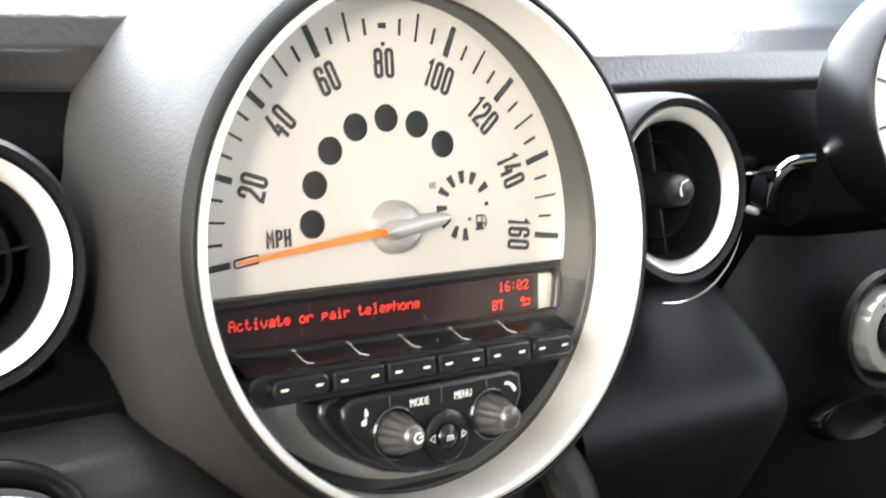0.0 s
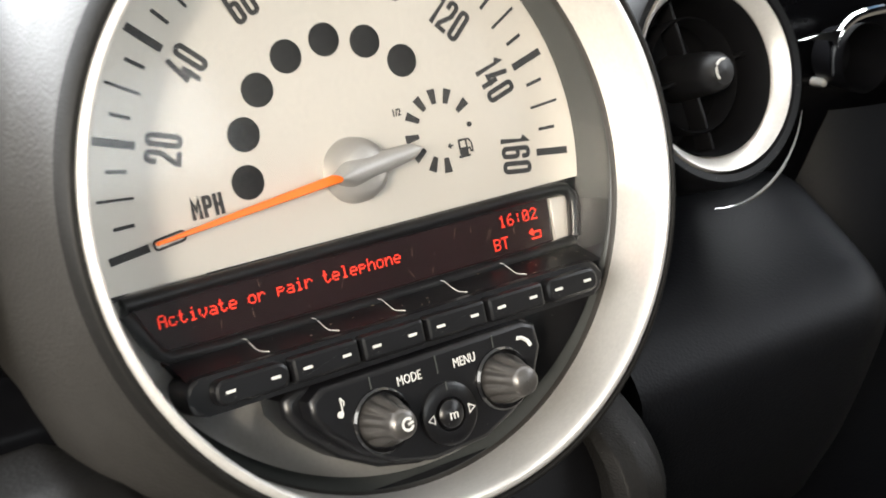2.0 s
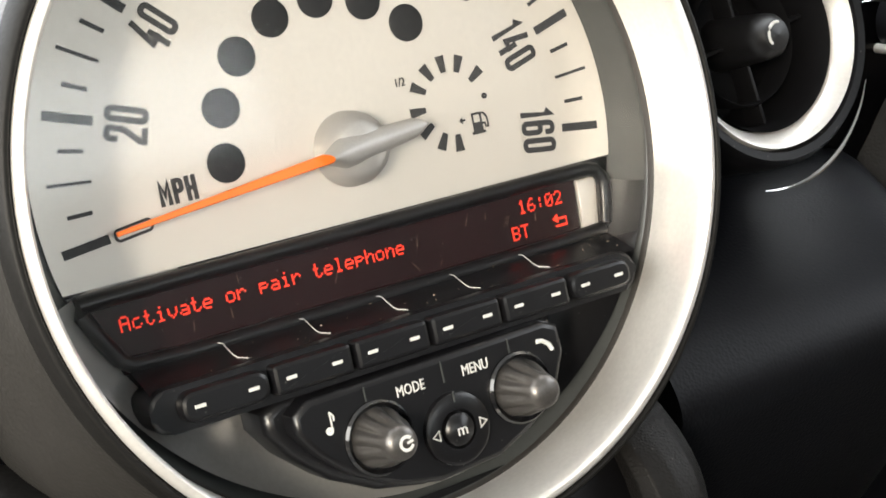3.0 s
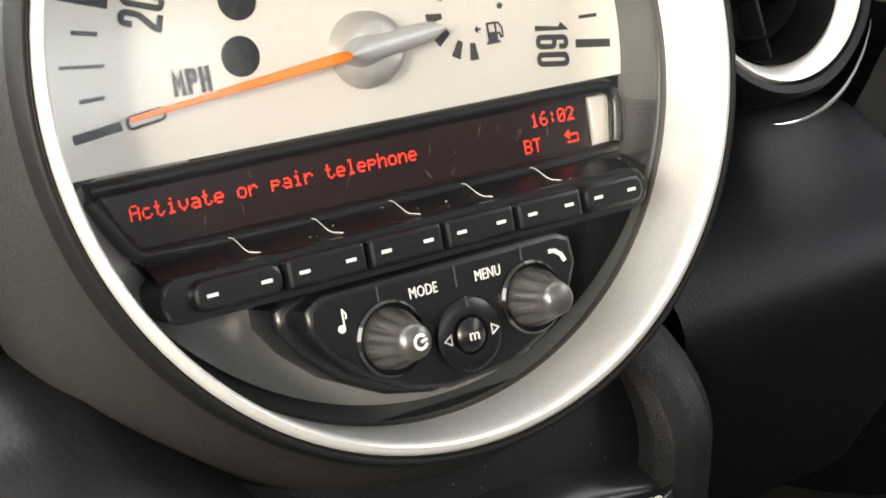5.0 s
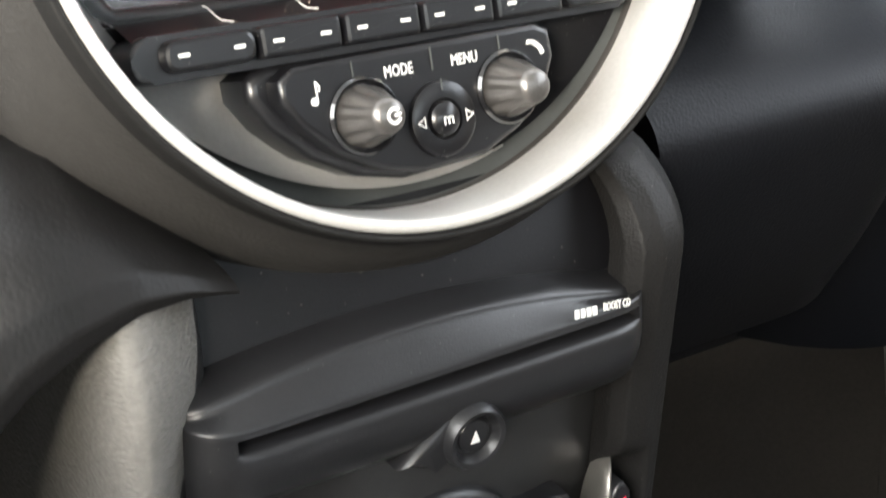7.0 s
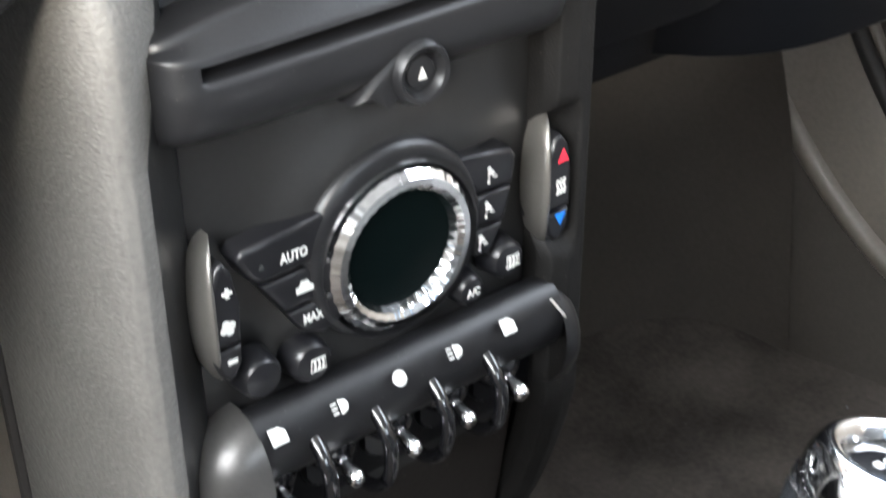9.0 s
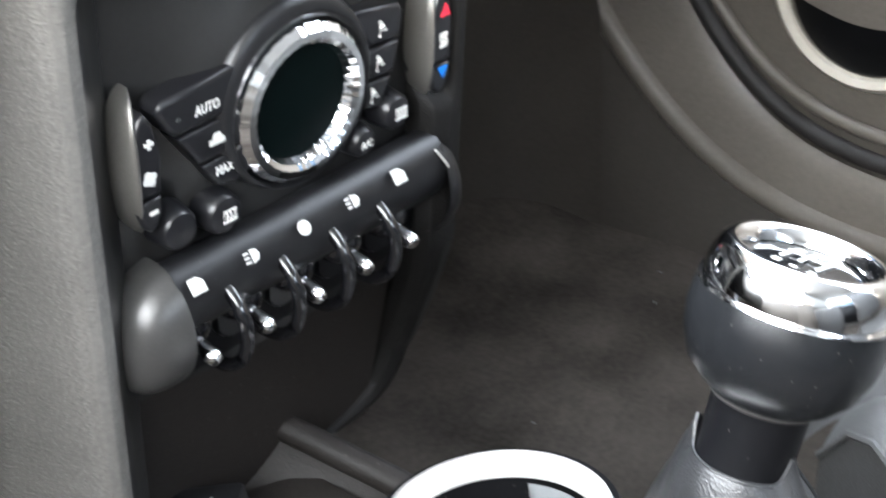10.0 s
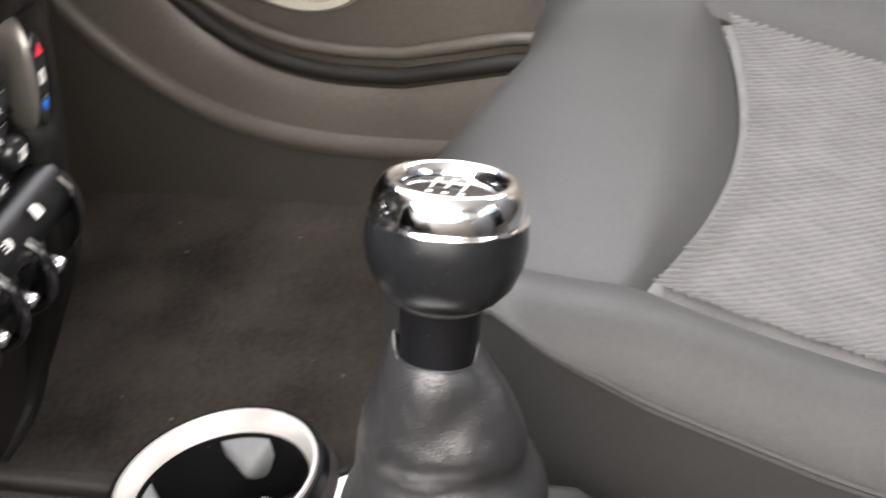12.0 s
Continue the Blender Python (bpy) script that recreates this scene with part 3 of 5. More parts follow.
def ridges(a, j):
    return 1.0 - (0.0, 0.10, 0.17, 0.17, 0.11, 0.03, 0.0, 0.0, 0.0, 0.0)[j] * (0.5 + 0.5 * math.cos(10 * a)) ** 2


def rotary(x, z, sign):
    k = part("rotary_knob", lathe([(0.0084, 0.0), (0.0083, 0.0018), (0.0079, 0.0040), (0.0071, 0.0066), (0.0061, 0.0092), (0.0053, 0.0112), (0.0049, 0.0130), (0.0044, 0.0144), (0.0030, 0.0152), (0.0001, 0.0154)], 120, wob=ridges), KNOB, radio, "ribbed dark metal knob", T((x, -0.0255, z)), 60)
    part("knob_seat", lathe([(0.0104, -0.001), (0.0104, 0.0014), (0.0097, 0.0022), (0.0086, 0.0004)], 48), LOOP, k)
    if sign:
        part("power_sign", joined(ribbon([(0.0018 * math.cos(radians(a)), 0.0018 * math.sin(radians(a))) for a in range(40, 351, 15)], 0.0009), ribbon([(0.0, 0.0), (0.0020, 0.0004)], 0.0008, 0.00005)), WHITE, k, m=T((0.0006, -0.0156, 0)))
    return k


rotary(-0.0222, -0.0765, True)
rotary(0.0240, -0.0762, False)
part("pad_ring", lathe([(0.0104, 0), (0.0102, 0.0018), (0.0092, 0.0024), (0.0056, 0.0022), (0.0052, 0.0008)], 48), RADIO, radio, "round four-way key", T((0.0012, -0.0258, -0.0812)))
centre = part("centre_key", lathe([(0.0048, 0), (0.0046, 0.0026), (0.0036, 0.0036), (0.0001, 0.0040)], 40), RADIO, radio, m=T((0.0012, -0.0258, -0.0812)))
part("key_letter", lettering("m", 0.0046, 1.0), WHITE, centre, m=T((0, -0.0041, 0)))
for sx in (-1, 1):
    part("arrow_sign", ribbon([(0.0012 * sx, 0), (-0.0010 * sx, 0.0014), (-0.0010 * sx, -0.0014)], 0.0004 if sx > 0 else 0.0003, 0, True), WHITE, radio, m=T((0.0012 + sx * 0.0076, -0.0286, -0.0812)))
part("mode_lettering", lettering("MODE", 0.0043, 0.74), WHITE, radio, m=T((-0.0100, -0.0263, -0.0664)))
part("menu_lettering", lettering("MENU", 0.0043, 0.74), WHITE, radio, m=T((0.0110, -0.0263, -0.0664)))
part("note_sign", joined(rbox(0.0004, 0.0003, 0.0050, 0, T((0.0006, 0, 0.0006))), tube([(0.0006, 0, 0.0030), (0.0016, 0, 0.0016), (0.0014, 0, 0.0004)], 0.0003, 5), lathe([(0.0001, 0.0002), (0.0011, 0.0002), (0.0011, -0.0001)], 16, AX @ T((-0.0003, -0.0020, 0)))), WHITE, radio, m=T((-0.0355, -0.0263, -0.0685)))
part("phone_sign", tube([(-0.0026, 0, 0.0018), (-0.0008, 0, 0.0016), (0.0012, 0, 0.0002), (0.0022, 0, -0.0018)], 0.0007, 6), WHITE, radio, m=T((0.0350, -0.0263, -0.0668)))
for x, z, h in ((-0.0237, -0.0640, 0.004), (0.0006, -0.0648, 0.006), (0.0229, -0.0636, 0.004), (0.0012, -0.0718, 0.003), (0.0012, -0.0905, 0.003)):
    part("parting_line", rbox(0.0004, 0.0004, h, 0), WALL, radio, m=T((x, -0.0263 if z > -0.07 or z < -0.09 else -0.0288, z)))

# ---- round air vents ----
VENTPROF = [(0.0330, -0.0060), (0.0335, -0.0025), (0.0350, 0.0006), (0.0384, 0.0054), (0.0396, 0.0060), (0.0404, 0.0020)]


def air_vent(x, y, z, name_label):
    v = thing("air_vent", name_label, "air vent", DIAL @ T((x, y, z)), "dashboard vents")
    part("silver_ring", lathe(VENTPROF, 72), SATIN, v, "satin silver trim ring")
    part("black_bezel", lathe([(0.0402, 0.003), (0.0412, 0.0064), (0.0440, 0.0070), (0.0462, 0.0040), (0.0475, -0.006), (0.0490, -0.045)], 72), SOFT, v)
    part("barrel", lathe([(0.0336, 0.000), (0.0315, -0.006), (0.0318, -0.020), (0.0300, -0.040), (0.0001, -0.041)], 64), VENT, v)
    part("inner_ring", lathe([(0.0225, -0.010), (0.0232, -0.0085), (0.0240, -0.010), (0.0238, -0.020), (0.0222, -0.020), (0.0225, -0.010)], 48), VENT, v)
    for a in (0, 90, 180, 270):
        part("spoke", rbox(0.0240, 0.010, 0.0016, 0.0005, T((0.0195, 0.0150, 0))), VENT, v, m=spin(a + 8))
    knob = part("vent_knob", lathe([(0.0100, -0.022), (0.0092, -0.010), (0.0085, 0.000), (0.0078, 0.0055), (0.0055, 0.0085), (0.0001, 0.0095)], 40), DARK, v, "dark tapered turning knob")
    part("curved_mark", tube([(0.0045 * math.cos(radians(a)), 0, 0.0045 * math.sin(radians(a))) for a in range(80, 221, 20)], 0.0006, 5), WHITE, knob, m=T((0.0005, -0.0088, 0)))
    # Gloss reflections below the vents are modelled as thin bright curves.
    if x > 0:
        part("arc_highlight", tube([(0.0515 * math.cos(radians(a)), 0, 0.0515 * math.sin(radians(a)) - 0.003) for a in range(258, 338, 6)], 0.0008, 6, taper=lambda s: 0.2 + math.sin(math.pi * s)), CHROME, v, "thin chrome arc standing in for a reflection")
    else:
        part("arc_highlight", tube([sweep([(0.0455, 0.015, -0.0350), (0.0448, 0.015, -0.0400), (0.0425, 0.015, -0.0438), (0.0375, 0.015, -0.0478)], q / 14) for q in range(15)], 0.0007, 6, taper=lambda s: 0.2 + math.sin(math.pi * s)), SATIN, v, "thin satin curve for the highlight on a moulded edge")
    return v


air_vent(0.1745, 0.015, 0.0045, "round black air vent with a silver ring near the steering wheel")
air_vent(-0.1700, 0.015, -0.0010, "round black air vent with a silver ring on the passenger side")

# ---- dashboard ----
dash = thing("dashboard", "dark grained dashboard with gloss black inlay strips", "dashboard")
PADPROF = [(0.130, 0.600), (0.100, 0.640), (0.082, 0.690), (0.074, 0.708), (0.072, 0.722), (0.080, 0.735), (0.100, 0.744), (0.150, 0.750), (0.300, 0.756), (0.480, 0.760), (0.640, 0.750)]


def pad_fn(x0, x1, lift=0.0):
    def fn(u, v):
        k = v * (len(PADPROF) - 1)
        i = min(int(k), len(PADPROF) - 2)
        f = k - i
        a, b = PADPROF[i], PADPROF[i + 1]
        x = x0 + (x1 - x0) * u
        sag = 0.018 * min(1.0, max(0.0, (x - 0.06) / 0.10)) * min(1.0, max(0.0, k - 1.0)) * min(1.0, max(0.0, (9.0 - k) / 4.0))
        return (x, a[0] + (b[0] - a[0]) * f + 0.10 * x * x, a[1] + (b[1] - a[1]) * f + lift - sag)
    return fn


part("dash_pad", sheet(pad_fn(-0.78, 0.78), 60, 60), PAD, dash, "dark leather-grained top pad", crease=80)


def along(table, x):
    for (x0, z0), (x1, z1) in zip(table, table[1:]):
        if x <= x1:
            f = max(0.0, (x - x0) / (x1 - x0))
            return z0 + (z1 - z0) * f
    return table[-1][1]


part("inlay_strip", sheet(lambda u, v: (-0.78 + 0.68 * u, along([(0.0, -0.002), (0.22, 0.003), (0.30, 0.010), (0.38, 0.034), (0.5, 0.046), (0.8, 0.056), (1.0, 0.078)], v), 0.575 + 0.132 * v), 20, 40), INLAY, dash, "gloss black inlay below the passenger vent")
part("inlay_strip", sheet(lambda u, v: (0.10 + 0.68 * u, 0.066 - 0.012 * math.sin(math.pi * v) + 0.006 * v, 0.585 + 0.114 * v), 20, 8), INLAY, dash, "gloss black inlay beside the driver vent")


SEAM = [(-0.78, 0.604), (-0.175, 0.597), (-0.116, 0.599), (-0.100, 0.592), (-0.080, 0.575), (-0.066, 0.562)]
ARC = [(-0.78, 0.39), (-0.25, 0.42), (-0.165, 0.500), (-0.1330, 0.5336), (-0.1230, 0.5430), (-0.1110, 0.5500), (-0.0930, 0.5560), (-0.080, 0.5565), (-0.066, 0.5545)]


def glove(u, v):
    x = -0.066 - 0.714 * (1 - u) ** 2.2
    back = 0.006 * min(1.0, max(0.0, (x + 0.115) / 0.045))
    zt, zb = along(SEAM, x), along(ARC, x)
    prof = [(0.004, -0.02), (-0.004, 0.01), (-0.022, 0.08), (-0.036, 0.22), (-0.047, 0.42), (-0.055, 0.65), (-0.058, 0.86), (-0.057, 0.97), (-0.050, 1.0), (-0.01, 0.99), (0.06, 0.97)]
    k = v * (len(prof) - 1)
    i = min(int(k), len(prof) - 2)
    f = k - i
    y, s = (prof[i][q] + (prof[i + 1][q] - prof[i][q]) * f for q in (0, 1))
    return (x, y + back, zt + (zb - zt) * s)


part("glove_box_panel", sheet(glove, 120, 50), GLOVE, dash, "charcoal grained glove box panel", crease=80)


def knee(u, v):
    """A padded box: a sloping top that rolls over a soft front edge and tucks in below, rounded off at its far end."""
    x = 0.10 + 0.168 * u
    end = math.sqrt(max(0.0, 1 - max(0.0, (u - 0.72) / 0.28) ** 2.6))
    y, z = sweep([(0.062, 0.600), (0.045, 0.596), (0.025, 0.587), (0.005, 0.576), (-0.010, 0.566), (-0.018, 0.557), (-0.020, 0.546), (-0.014, 0.530), (-0.002, 0.505), (0.015, 0.475), (0.04, 0.44)], v)
    return (x, 0.062 - (0.062 - y) * (0.15 + 0.85 * end), 0.52 + (z - 0.52) * (0.85 + 0.15 * end))


part("knee_panel", sheet(knee, 60, 50), KNEE, dash, "dark blue-black knee panel", crease=80)
part("driver_lower_panel", sheet(lambda u, v: (0.26 + 0.5 * u, 0.040 - 0.02 * math.sin(math.pi * v) + 0.06 * math.exp(-u / 0.05), 0.62 - 0.22 * v), 40, 12), KNEE, dash, "charcoal lower panel beside the steering column")
part("dash_core", rbox(1.54, 0.26, 0.34, 0.02, T((0, 0.235, 0.555))), KNEE, dash)

handle = thing("glove_box_handle", "chrome oval release handle in a black bezel", "handle", pose(-0.1872, -0.040, 0.5845, -24, 0, 2))


def oval_turn(table):
    """An oval turned shape: (offset from the plate's edge, depth) rows round an ellipse."""
    def fn(u, v):
        a, k = -2 * math.pi * u, v * (len(table) - 1)
        i = min(int(k), len(table) - 2)
        o, y = (table[i][q] + (table[i + 1][q] - table[i][q]) * (k - i) for q in (0, 1))
        return ((0.034 + o) * math.cos(a) if o > -0.013 else 0.021 * math.cos(a) * (0.0135 + o) / 0.0005, y, (0.0135 + o) * math.sin(a))
    return fn


part("bezel", sheet(oval_turn([(0.0095, 0.010), (0.0092, -0.002), (0.0080, -0.0052), (0.0058, -0.0065), (0.0038, -0.0058), (0.0020, -0.0030), (0.0006, 0.000), (0.0, 0.004)]), 72, 28), GLOSSBLACK, handle, "gloss black moulded bezel", crease=80)
part("chrome_plate", sheet(oval_turn([(0.0006, 0.002), (0.0002, -0.0030), (-0.0008, -0.0048), (-0.0030, -0.0052), (-0.0065, -0.0050), (-0.0100, -0.0048), (-0.0130, -0.0047), (-0.0135, -0.0047)]), 72, 42), DARKCHROME, handle, "polished chrome oval plate", crease=80)

# chrome-lined recess in the driver's inlay
recess = thing("chrome_recess", "small chrome-edged recess in the gloss black inlay", "trim", pose(0.2890, 0.036, 0.646))
arc = [sweep([(-0.0200, 0, -0.004), (-0.0202, 0, 0.004), (-0.0180, 0, 0.0110), (-0.0130, 0, 0.0165), (-0.0060, 0, 0.0200), (0.004, 0, 0.0212), (0.016, 0.002, 0.0208)], k / 24) for k in range(25)]
part("chrome_edge", tube(arc, 0.0018, 8, taper=lambda s: 0.35 + 0.9 * min(1.0, 2 * s)), CHROME, recess, "bright chrome edge")
part("chrome_tip", prism([(-0.0450, 0.0158), (-0.0300, 0.0164), (-0.0180, 0.0158), (-0.0120, 0.0175), (-0.0165, 0.0125), (-0.0190, 0.0080), (-0.0215, 0.0128)], -0.0016, 0.002, 0.0006), CHROME, recess, "pointed chrome tail of the edge")
part("recess_cup", lathe([(0.0001, -0.02), (0.013, -0.019), (0.015, -0.008), (0.016, 0.002)], 40), GLOSSBLACK, recess, m=T((0, 0, 0.001)))
part("recess_pin", lathe([(0.0022, -0.018), (0.0020, -0.004), (0.0001, -0.003)], 16), SATIN, recess, m=T((-0.010, 0.010, -0.010)))

# rev counter on the steering column
tach = thing("rev_counter", "black round rev counter pod on the steering column", "rev counter", pose(0.349, 0.0, 0.700, -14, 0, -10))
part("shell", lathe([(0.0605, 0.0185), (0.0620, 0.0235), (0.0640, 0.0245), (0.0668, 0.0205), (0.0680, 0.008), (0.0672, -0.008), (0.0600, -0.022), (0.040, -0.034), (0.0001, -0.038)], 72), TACH, tach, "satin black round housing")
part("chrome_ring", lathe([(0.0585, 0.016), (0.0592, 0.0215), (0.0608, 0.0225), (0.0612, 0.018)], 72), SATIN, tach)
part("gauge_face", lathe([(0.0001, 0.012), (0.0570, 0.012), (0.0588, 0.018)], 64), FACE, tach, "silver gauge face")
for k in range(9):
    a = 225 - 30 * k
    part("gauge_tick", rbox(0.010, 0.0004, 0.0016, 0), INK, tach, m=T((0.048 * math.cos(radians(a)), -0.0124, 0.048 * math.sin(radians(a)))) @ spin(a))
part("needle", prism([(0.0, -0.001), (0.048, -0.0004), (0.048, 0.0004), (0.0, 0.001)], -0.0155, -0.0140), NEEDLE, tach, m=spin(225))

# rotary light switch
dial_switch = thing("light_switch", "ribbed silver rotary light switch in a black recess", "switch", pose(0.350, 0.012, 0.572, -6, 0, -6))
part("recess", lathe([(0.0345, 0.004), (0.0335, 0.0085), (0.0300, 0.0075), (0.0275, -0.004), (0.0001, -0.005)], 48), SOFT, dial_switch)
part("grip", lathe([(0.0250, -0.004), (0.0250, 0.010), (0.0238, 0.013), (0.0170, 0.014), (0.0150, 0.012), (0.0001, 0.012)], 80, wob=lambda a, j: 1 - (0.025 if math.cos(14 * a) > 0.3 and j < 3 else 0)), TRAY, dial_switch, "satin silver ribbed grip")
part("centre_cap", lathe([(0.0145, 0.011), (0.0140, 0.016), (0.0100, 0.0185), (0.0001, 0.0195)], 40), GLOSSBLACK, dial_switch)
for a in (70, 100, 130):
    part("mark", rbox(0.0018, 0.0003, 0.0012, 0), INK, dial_switch, m=T((0.0205 * math.cos(radians(a)), -0.0143, 0.0205 * math.sin(radians(a)))) @ spin(a))
solid("oval_recess_cover", lathe([(0.0001, 0.0015), (0.45, 0.0022), (0.75, 0.0045), (0.92, 0.0060), (1.0, 0.0040), (1.04, -0.004)], 48, AX @ Matrix.Diagonal((0.036, 0.0125, 1, 1))), INLAY, "oval dark plastic cover on the lower dashboard panel", "cover", pose(0.338, 0.012, 0.520, -14, 0, 2), "", 80)

# ---- centre stack ----
stack = thing("centre_stack", "dark centre stack with grained grey side pillars", "console", STACK)


def tuck(z, start, depth):
    """How far a surface draws back towards its top."""
    s = min(1.0, max(0.0, (z - start) / 0.042))
    return depth * s * s * (3 - 2 * s)


def front_panel(u, z):
    x = -0.0745 + 0.149 * u
    r, a = math.hypot(x + 0.002, z + 0.0074), math.atan2(z + 0.0074, x + 0.002)
    swell = 0.0064 * math.exp(-((r - 0.040) / 0.013) ** 2) * (0.5 + 0.5 * math.cos(a - radians(135)))
    return (x, 0.001 + 0.006 * (2 * u - 1) ** 2 + tuck(z, 0.080, 0.016) - swell, z)


# Shade under the pod is painted as a blacker plastic here.
part("upper_panel", sheet(lambda u, v: front_panel(u, 0.122 - 0.036 * v), 48, 16), SOFT, stack, "recessed panel above the disc player, blackened for the pod's shade", crease=80)
part("front_panel", sheet(lambda u, v: front_panel(u, 0.086 - 0.193 * v), 48, 60), PANEL, stack, "charcoal panel behind the controls", crease=80)
part("lower_panel", sheet(lambda u, v: (-0.068 + 0.136 * u, 0.010 + 0.020 * v, -0.090 - 0.125 * v), 10, 10), CONSOLE, stack, "black-brown recessed lower panel", crease=80)


def left_pillar(u, v):
    z = 0.117 - 0.349 * v
    prof = [(-0.0715, 0.010), (-0.0722, 0.006), (-0.0745, 0.0030), (-0.0790, -0.0010), (-0.0850, -0.0062), (-0.0910, -0.0105), (-0.0950, -0.0120), (-0.0985, -0.0106), (-0.1015, -0.0060), (-0.1042, 0.0020), (-0.1070, 0.0150), (-0.1100, 0.0300), (-0.1128, 0.0480), (-0.1145, 0.0610), (-0.1150, 0.0700)]
    k = u * (len(prof) - 1)
    i = min(int(k), len(prof) - 2)
    f = k - i
    return (prof[i][0] + (prof[i + 1][0] - prof[i][0]) * f, prof[i][1] + (prof[i + 1][1] - prof[i][1]) * f + tuck(z, 0.090, 0.010), z)


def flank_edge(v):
    """Where the grained front gives way to the inner flank painted dark for shade."""
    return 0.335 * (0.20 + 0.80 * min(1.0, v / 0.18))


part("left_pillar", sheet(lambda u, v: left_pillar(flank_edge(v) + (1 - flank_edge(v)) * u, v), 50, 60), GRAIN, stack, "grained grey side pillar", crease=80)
# The flank's curved shading is put into a darker material.
part("shaded_flank", sheet(lambda u, v: left_pillar(flank_edge(v) * u, v), 24, 60), PANEL, stack, "inner flank of the pillar, darkened in place of its shading", crease=80)


def foot(b):
    """Outer edge of the pillar's curved foot and its inward normal."""
    line = [(0.090, -0.080), (0.0900, -0.100), (0.0935, -0.126), (0.0945, -0.152), (0.0915, -0.180), (0.0790, -0.203), (0.0580, -0.213), (0.030, -0.216), (0.0, -0.217)]
    k = 1 + b * (len(line) - 3)
    i = min(int(k), len(line) - 3)
    f = k - i
    p = [Vector(line[i + j]) for j in (-1, 0, 1, 2)]
    c = 0.5 * ((2 * p[1]) + (p[2] - p[0]) * f + (2 * p[0] - 5 * p[1] + 4 * p[2] - p[3]) * f * f + (3 * p[1] - p[0] - 3 * p[2] + p[3]) * f ** 3)
    d = 0.5 * ((p[2] - p[0]) + 2 * (2 * p[0] - 5 * p[1] + 4 * p[2] - p[3]) * f + 3 * (3 * p[1] - p[0] - 3 * p[2] + p[3]) * f * f)
    d.normalize()
    return c.x, c.y, d.y, -d.x


def right_pillar(u, v):
    z = 0.124 - 0.224 * min(1.0, v / 0.55)
    bend = max(0.0, (v - 0.55) / 0.45)
    ox, oz, nx, nz = foot(bend)
    prof = [(0.0620, 0.004), (0.0622, -0.003), (0.0650, -0.0085), (0.0720, -0.0105), (0.0800, -0.009), (0.0860, -0.003), (0.0890, 0.010), (0.0900, 0.04), (0.0900, 0.16)]
    k = u * (len(prof) - 1)
    i = min(int(k), len(prof) - 2)
    f = k - i
    px = 0.090 - (prof[i][0] + (prof[i + 1][0] - prof[i][0]) * f)
    py = prof[i][1] + (prof[i + 1][1] - prof[i][1]) * f + 0.018 * min(1.0, bend * 2)
    if bend > 0:
        px *= 1 - 0.75 * bend ** 1.3
        py += 0.020 * bend
        return (ox + px * nx, py, oz + px * nz)
    sink = math.exp(-((z + 0.005) / 0.026) ** 8) * min(1.0, max(0.0, (px - 0.0145) / 0.003))
    py += (0.0035 - py) * sink if py < 0.0035 else 0.0
    return (0.090 - px, py + 0.050 * (1 - math.sqrt(max(0.0, 1 - (max(0.0, z - 0.092) / 0.032) ** 2))), z)


part("right_pillar", sheet(right_pillar, 64, 90), GRAINSHADE, stack, "grained side pillar in a shade-darkened colour, curving in at its foot", crease=80)
part("seam_strip", tube([(-0.1155, 0.0645, 0.10), (-0.1155, 0.0645, 0.0), (-0.1155, 0.0645, -0.23)], 0.0024, 8), RUBBER, stack)
part("side_cover", sheet(lambda u, v: (-0.1165 - 0.002 * u, 0.0665 + 0.16 * u, 0.11 - 0.42 * v), 6, 8), TRIM, stack, "brown-grey carpeted tunnel side")

# ---- CD player ----
cd = thing("cd_player", "black disc player slot with a round eject key", "disc player", STACK)


def cd_front(u, v):
    """A visor above the disc slot and a rounded bar below it, rolled off at both ends."""
    s = -math.cos(math.pi * u)
    x = -0.0082 + 0.0765 * s
    end = math.sqrt(max(0.0, 1 - abs(s) ** 16))
    zt = 0.0958 - 0.0100 * ((x + 0.012) / 0.075) ** 2
    zb = 0.0535
    zs = 0.0790 + 0.020 * (x + 0.006)
    slot = min(1.0, max(0.0, (x + 0.0722) / 0.0012)) * min(1.0, max(0.0, (0.0612 - x) / 0.0012))
    deep = [(0.018, zt), (0.004, zt - 0.0002), (-0.0048, zt - 0.0014), (-0.0070, zt - 0.0036), (-0.0103, (zt + zs) / 2 + 0.0006), (-0.0134, zs + 0.0048), (-0.0143, zs + 0.0030), (-0.0138, zs + 0.0020), (-0.0055, zs + 0.0017), (-0.0050, zs - 0.0017), (-0.0130, zs - 0.0023), (-0.0153, zs - 0.0034), (-0.0162, zs - 0.0058), (-0.0164, zs - 0.0100), (-0.0154, zs - 0.0160), (-0.0122, zb + 0.0038), (-0.0070, zb + 0.0012), (0.004, zb)]
    flush = [p[0] if not 6 < i < 12 else -0.0143 - 0.0019 * (zs + 0.0030 - p[1]) / 0.0088 for i, p in enumerate(deep)]
    y, z = sweep([(f + (p[0] - f) * slot, p[1]) for f, p in zip(flush, deep)], v)
    return (x, 0.004 + (y - 0.004) * end, 0.078 + (z - 0.078) * (0.86 + 0.14 * end))


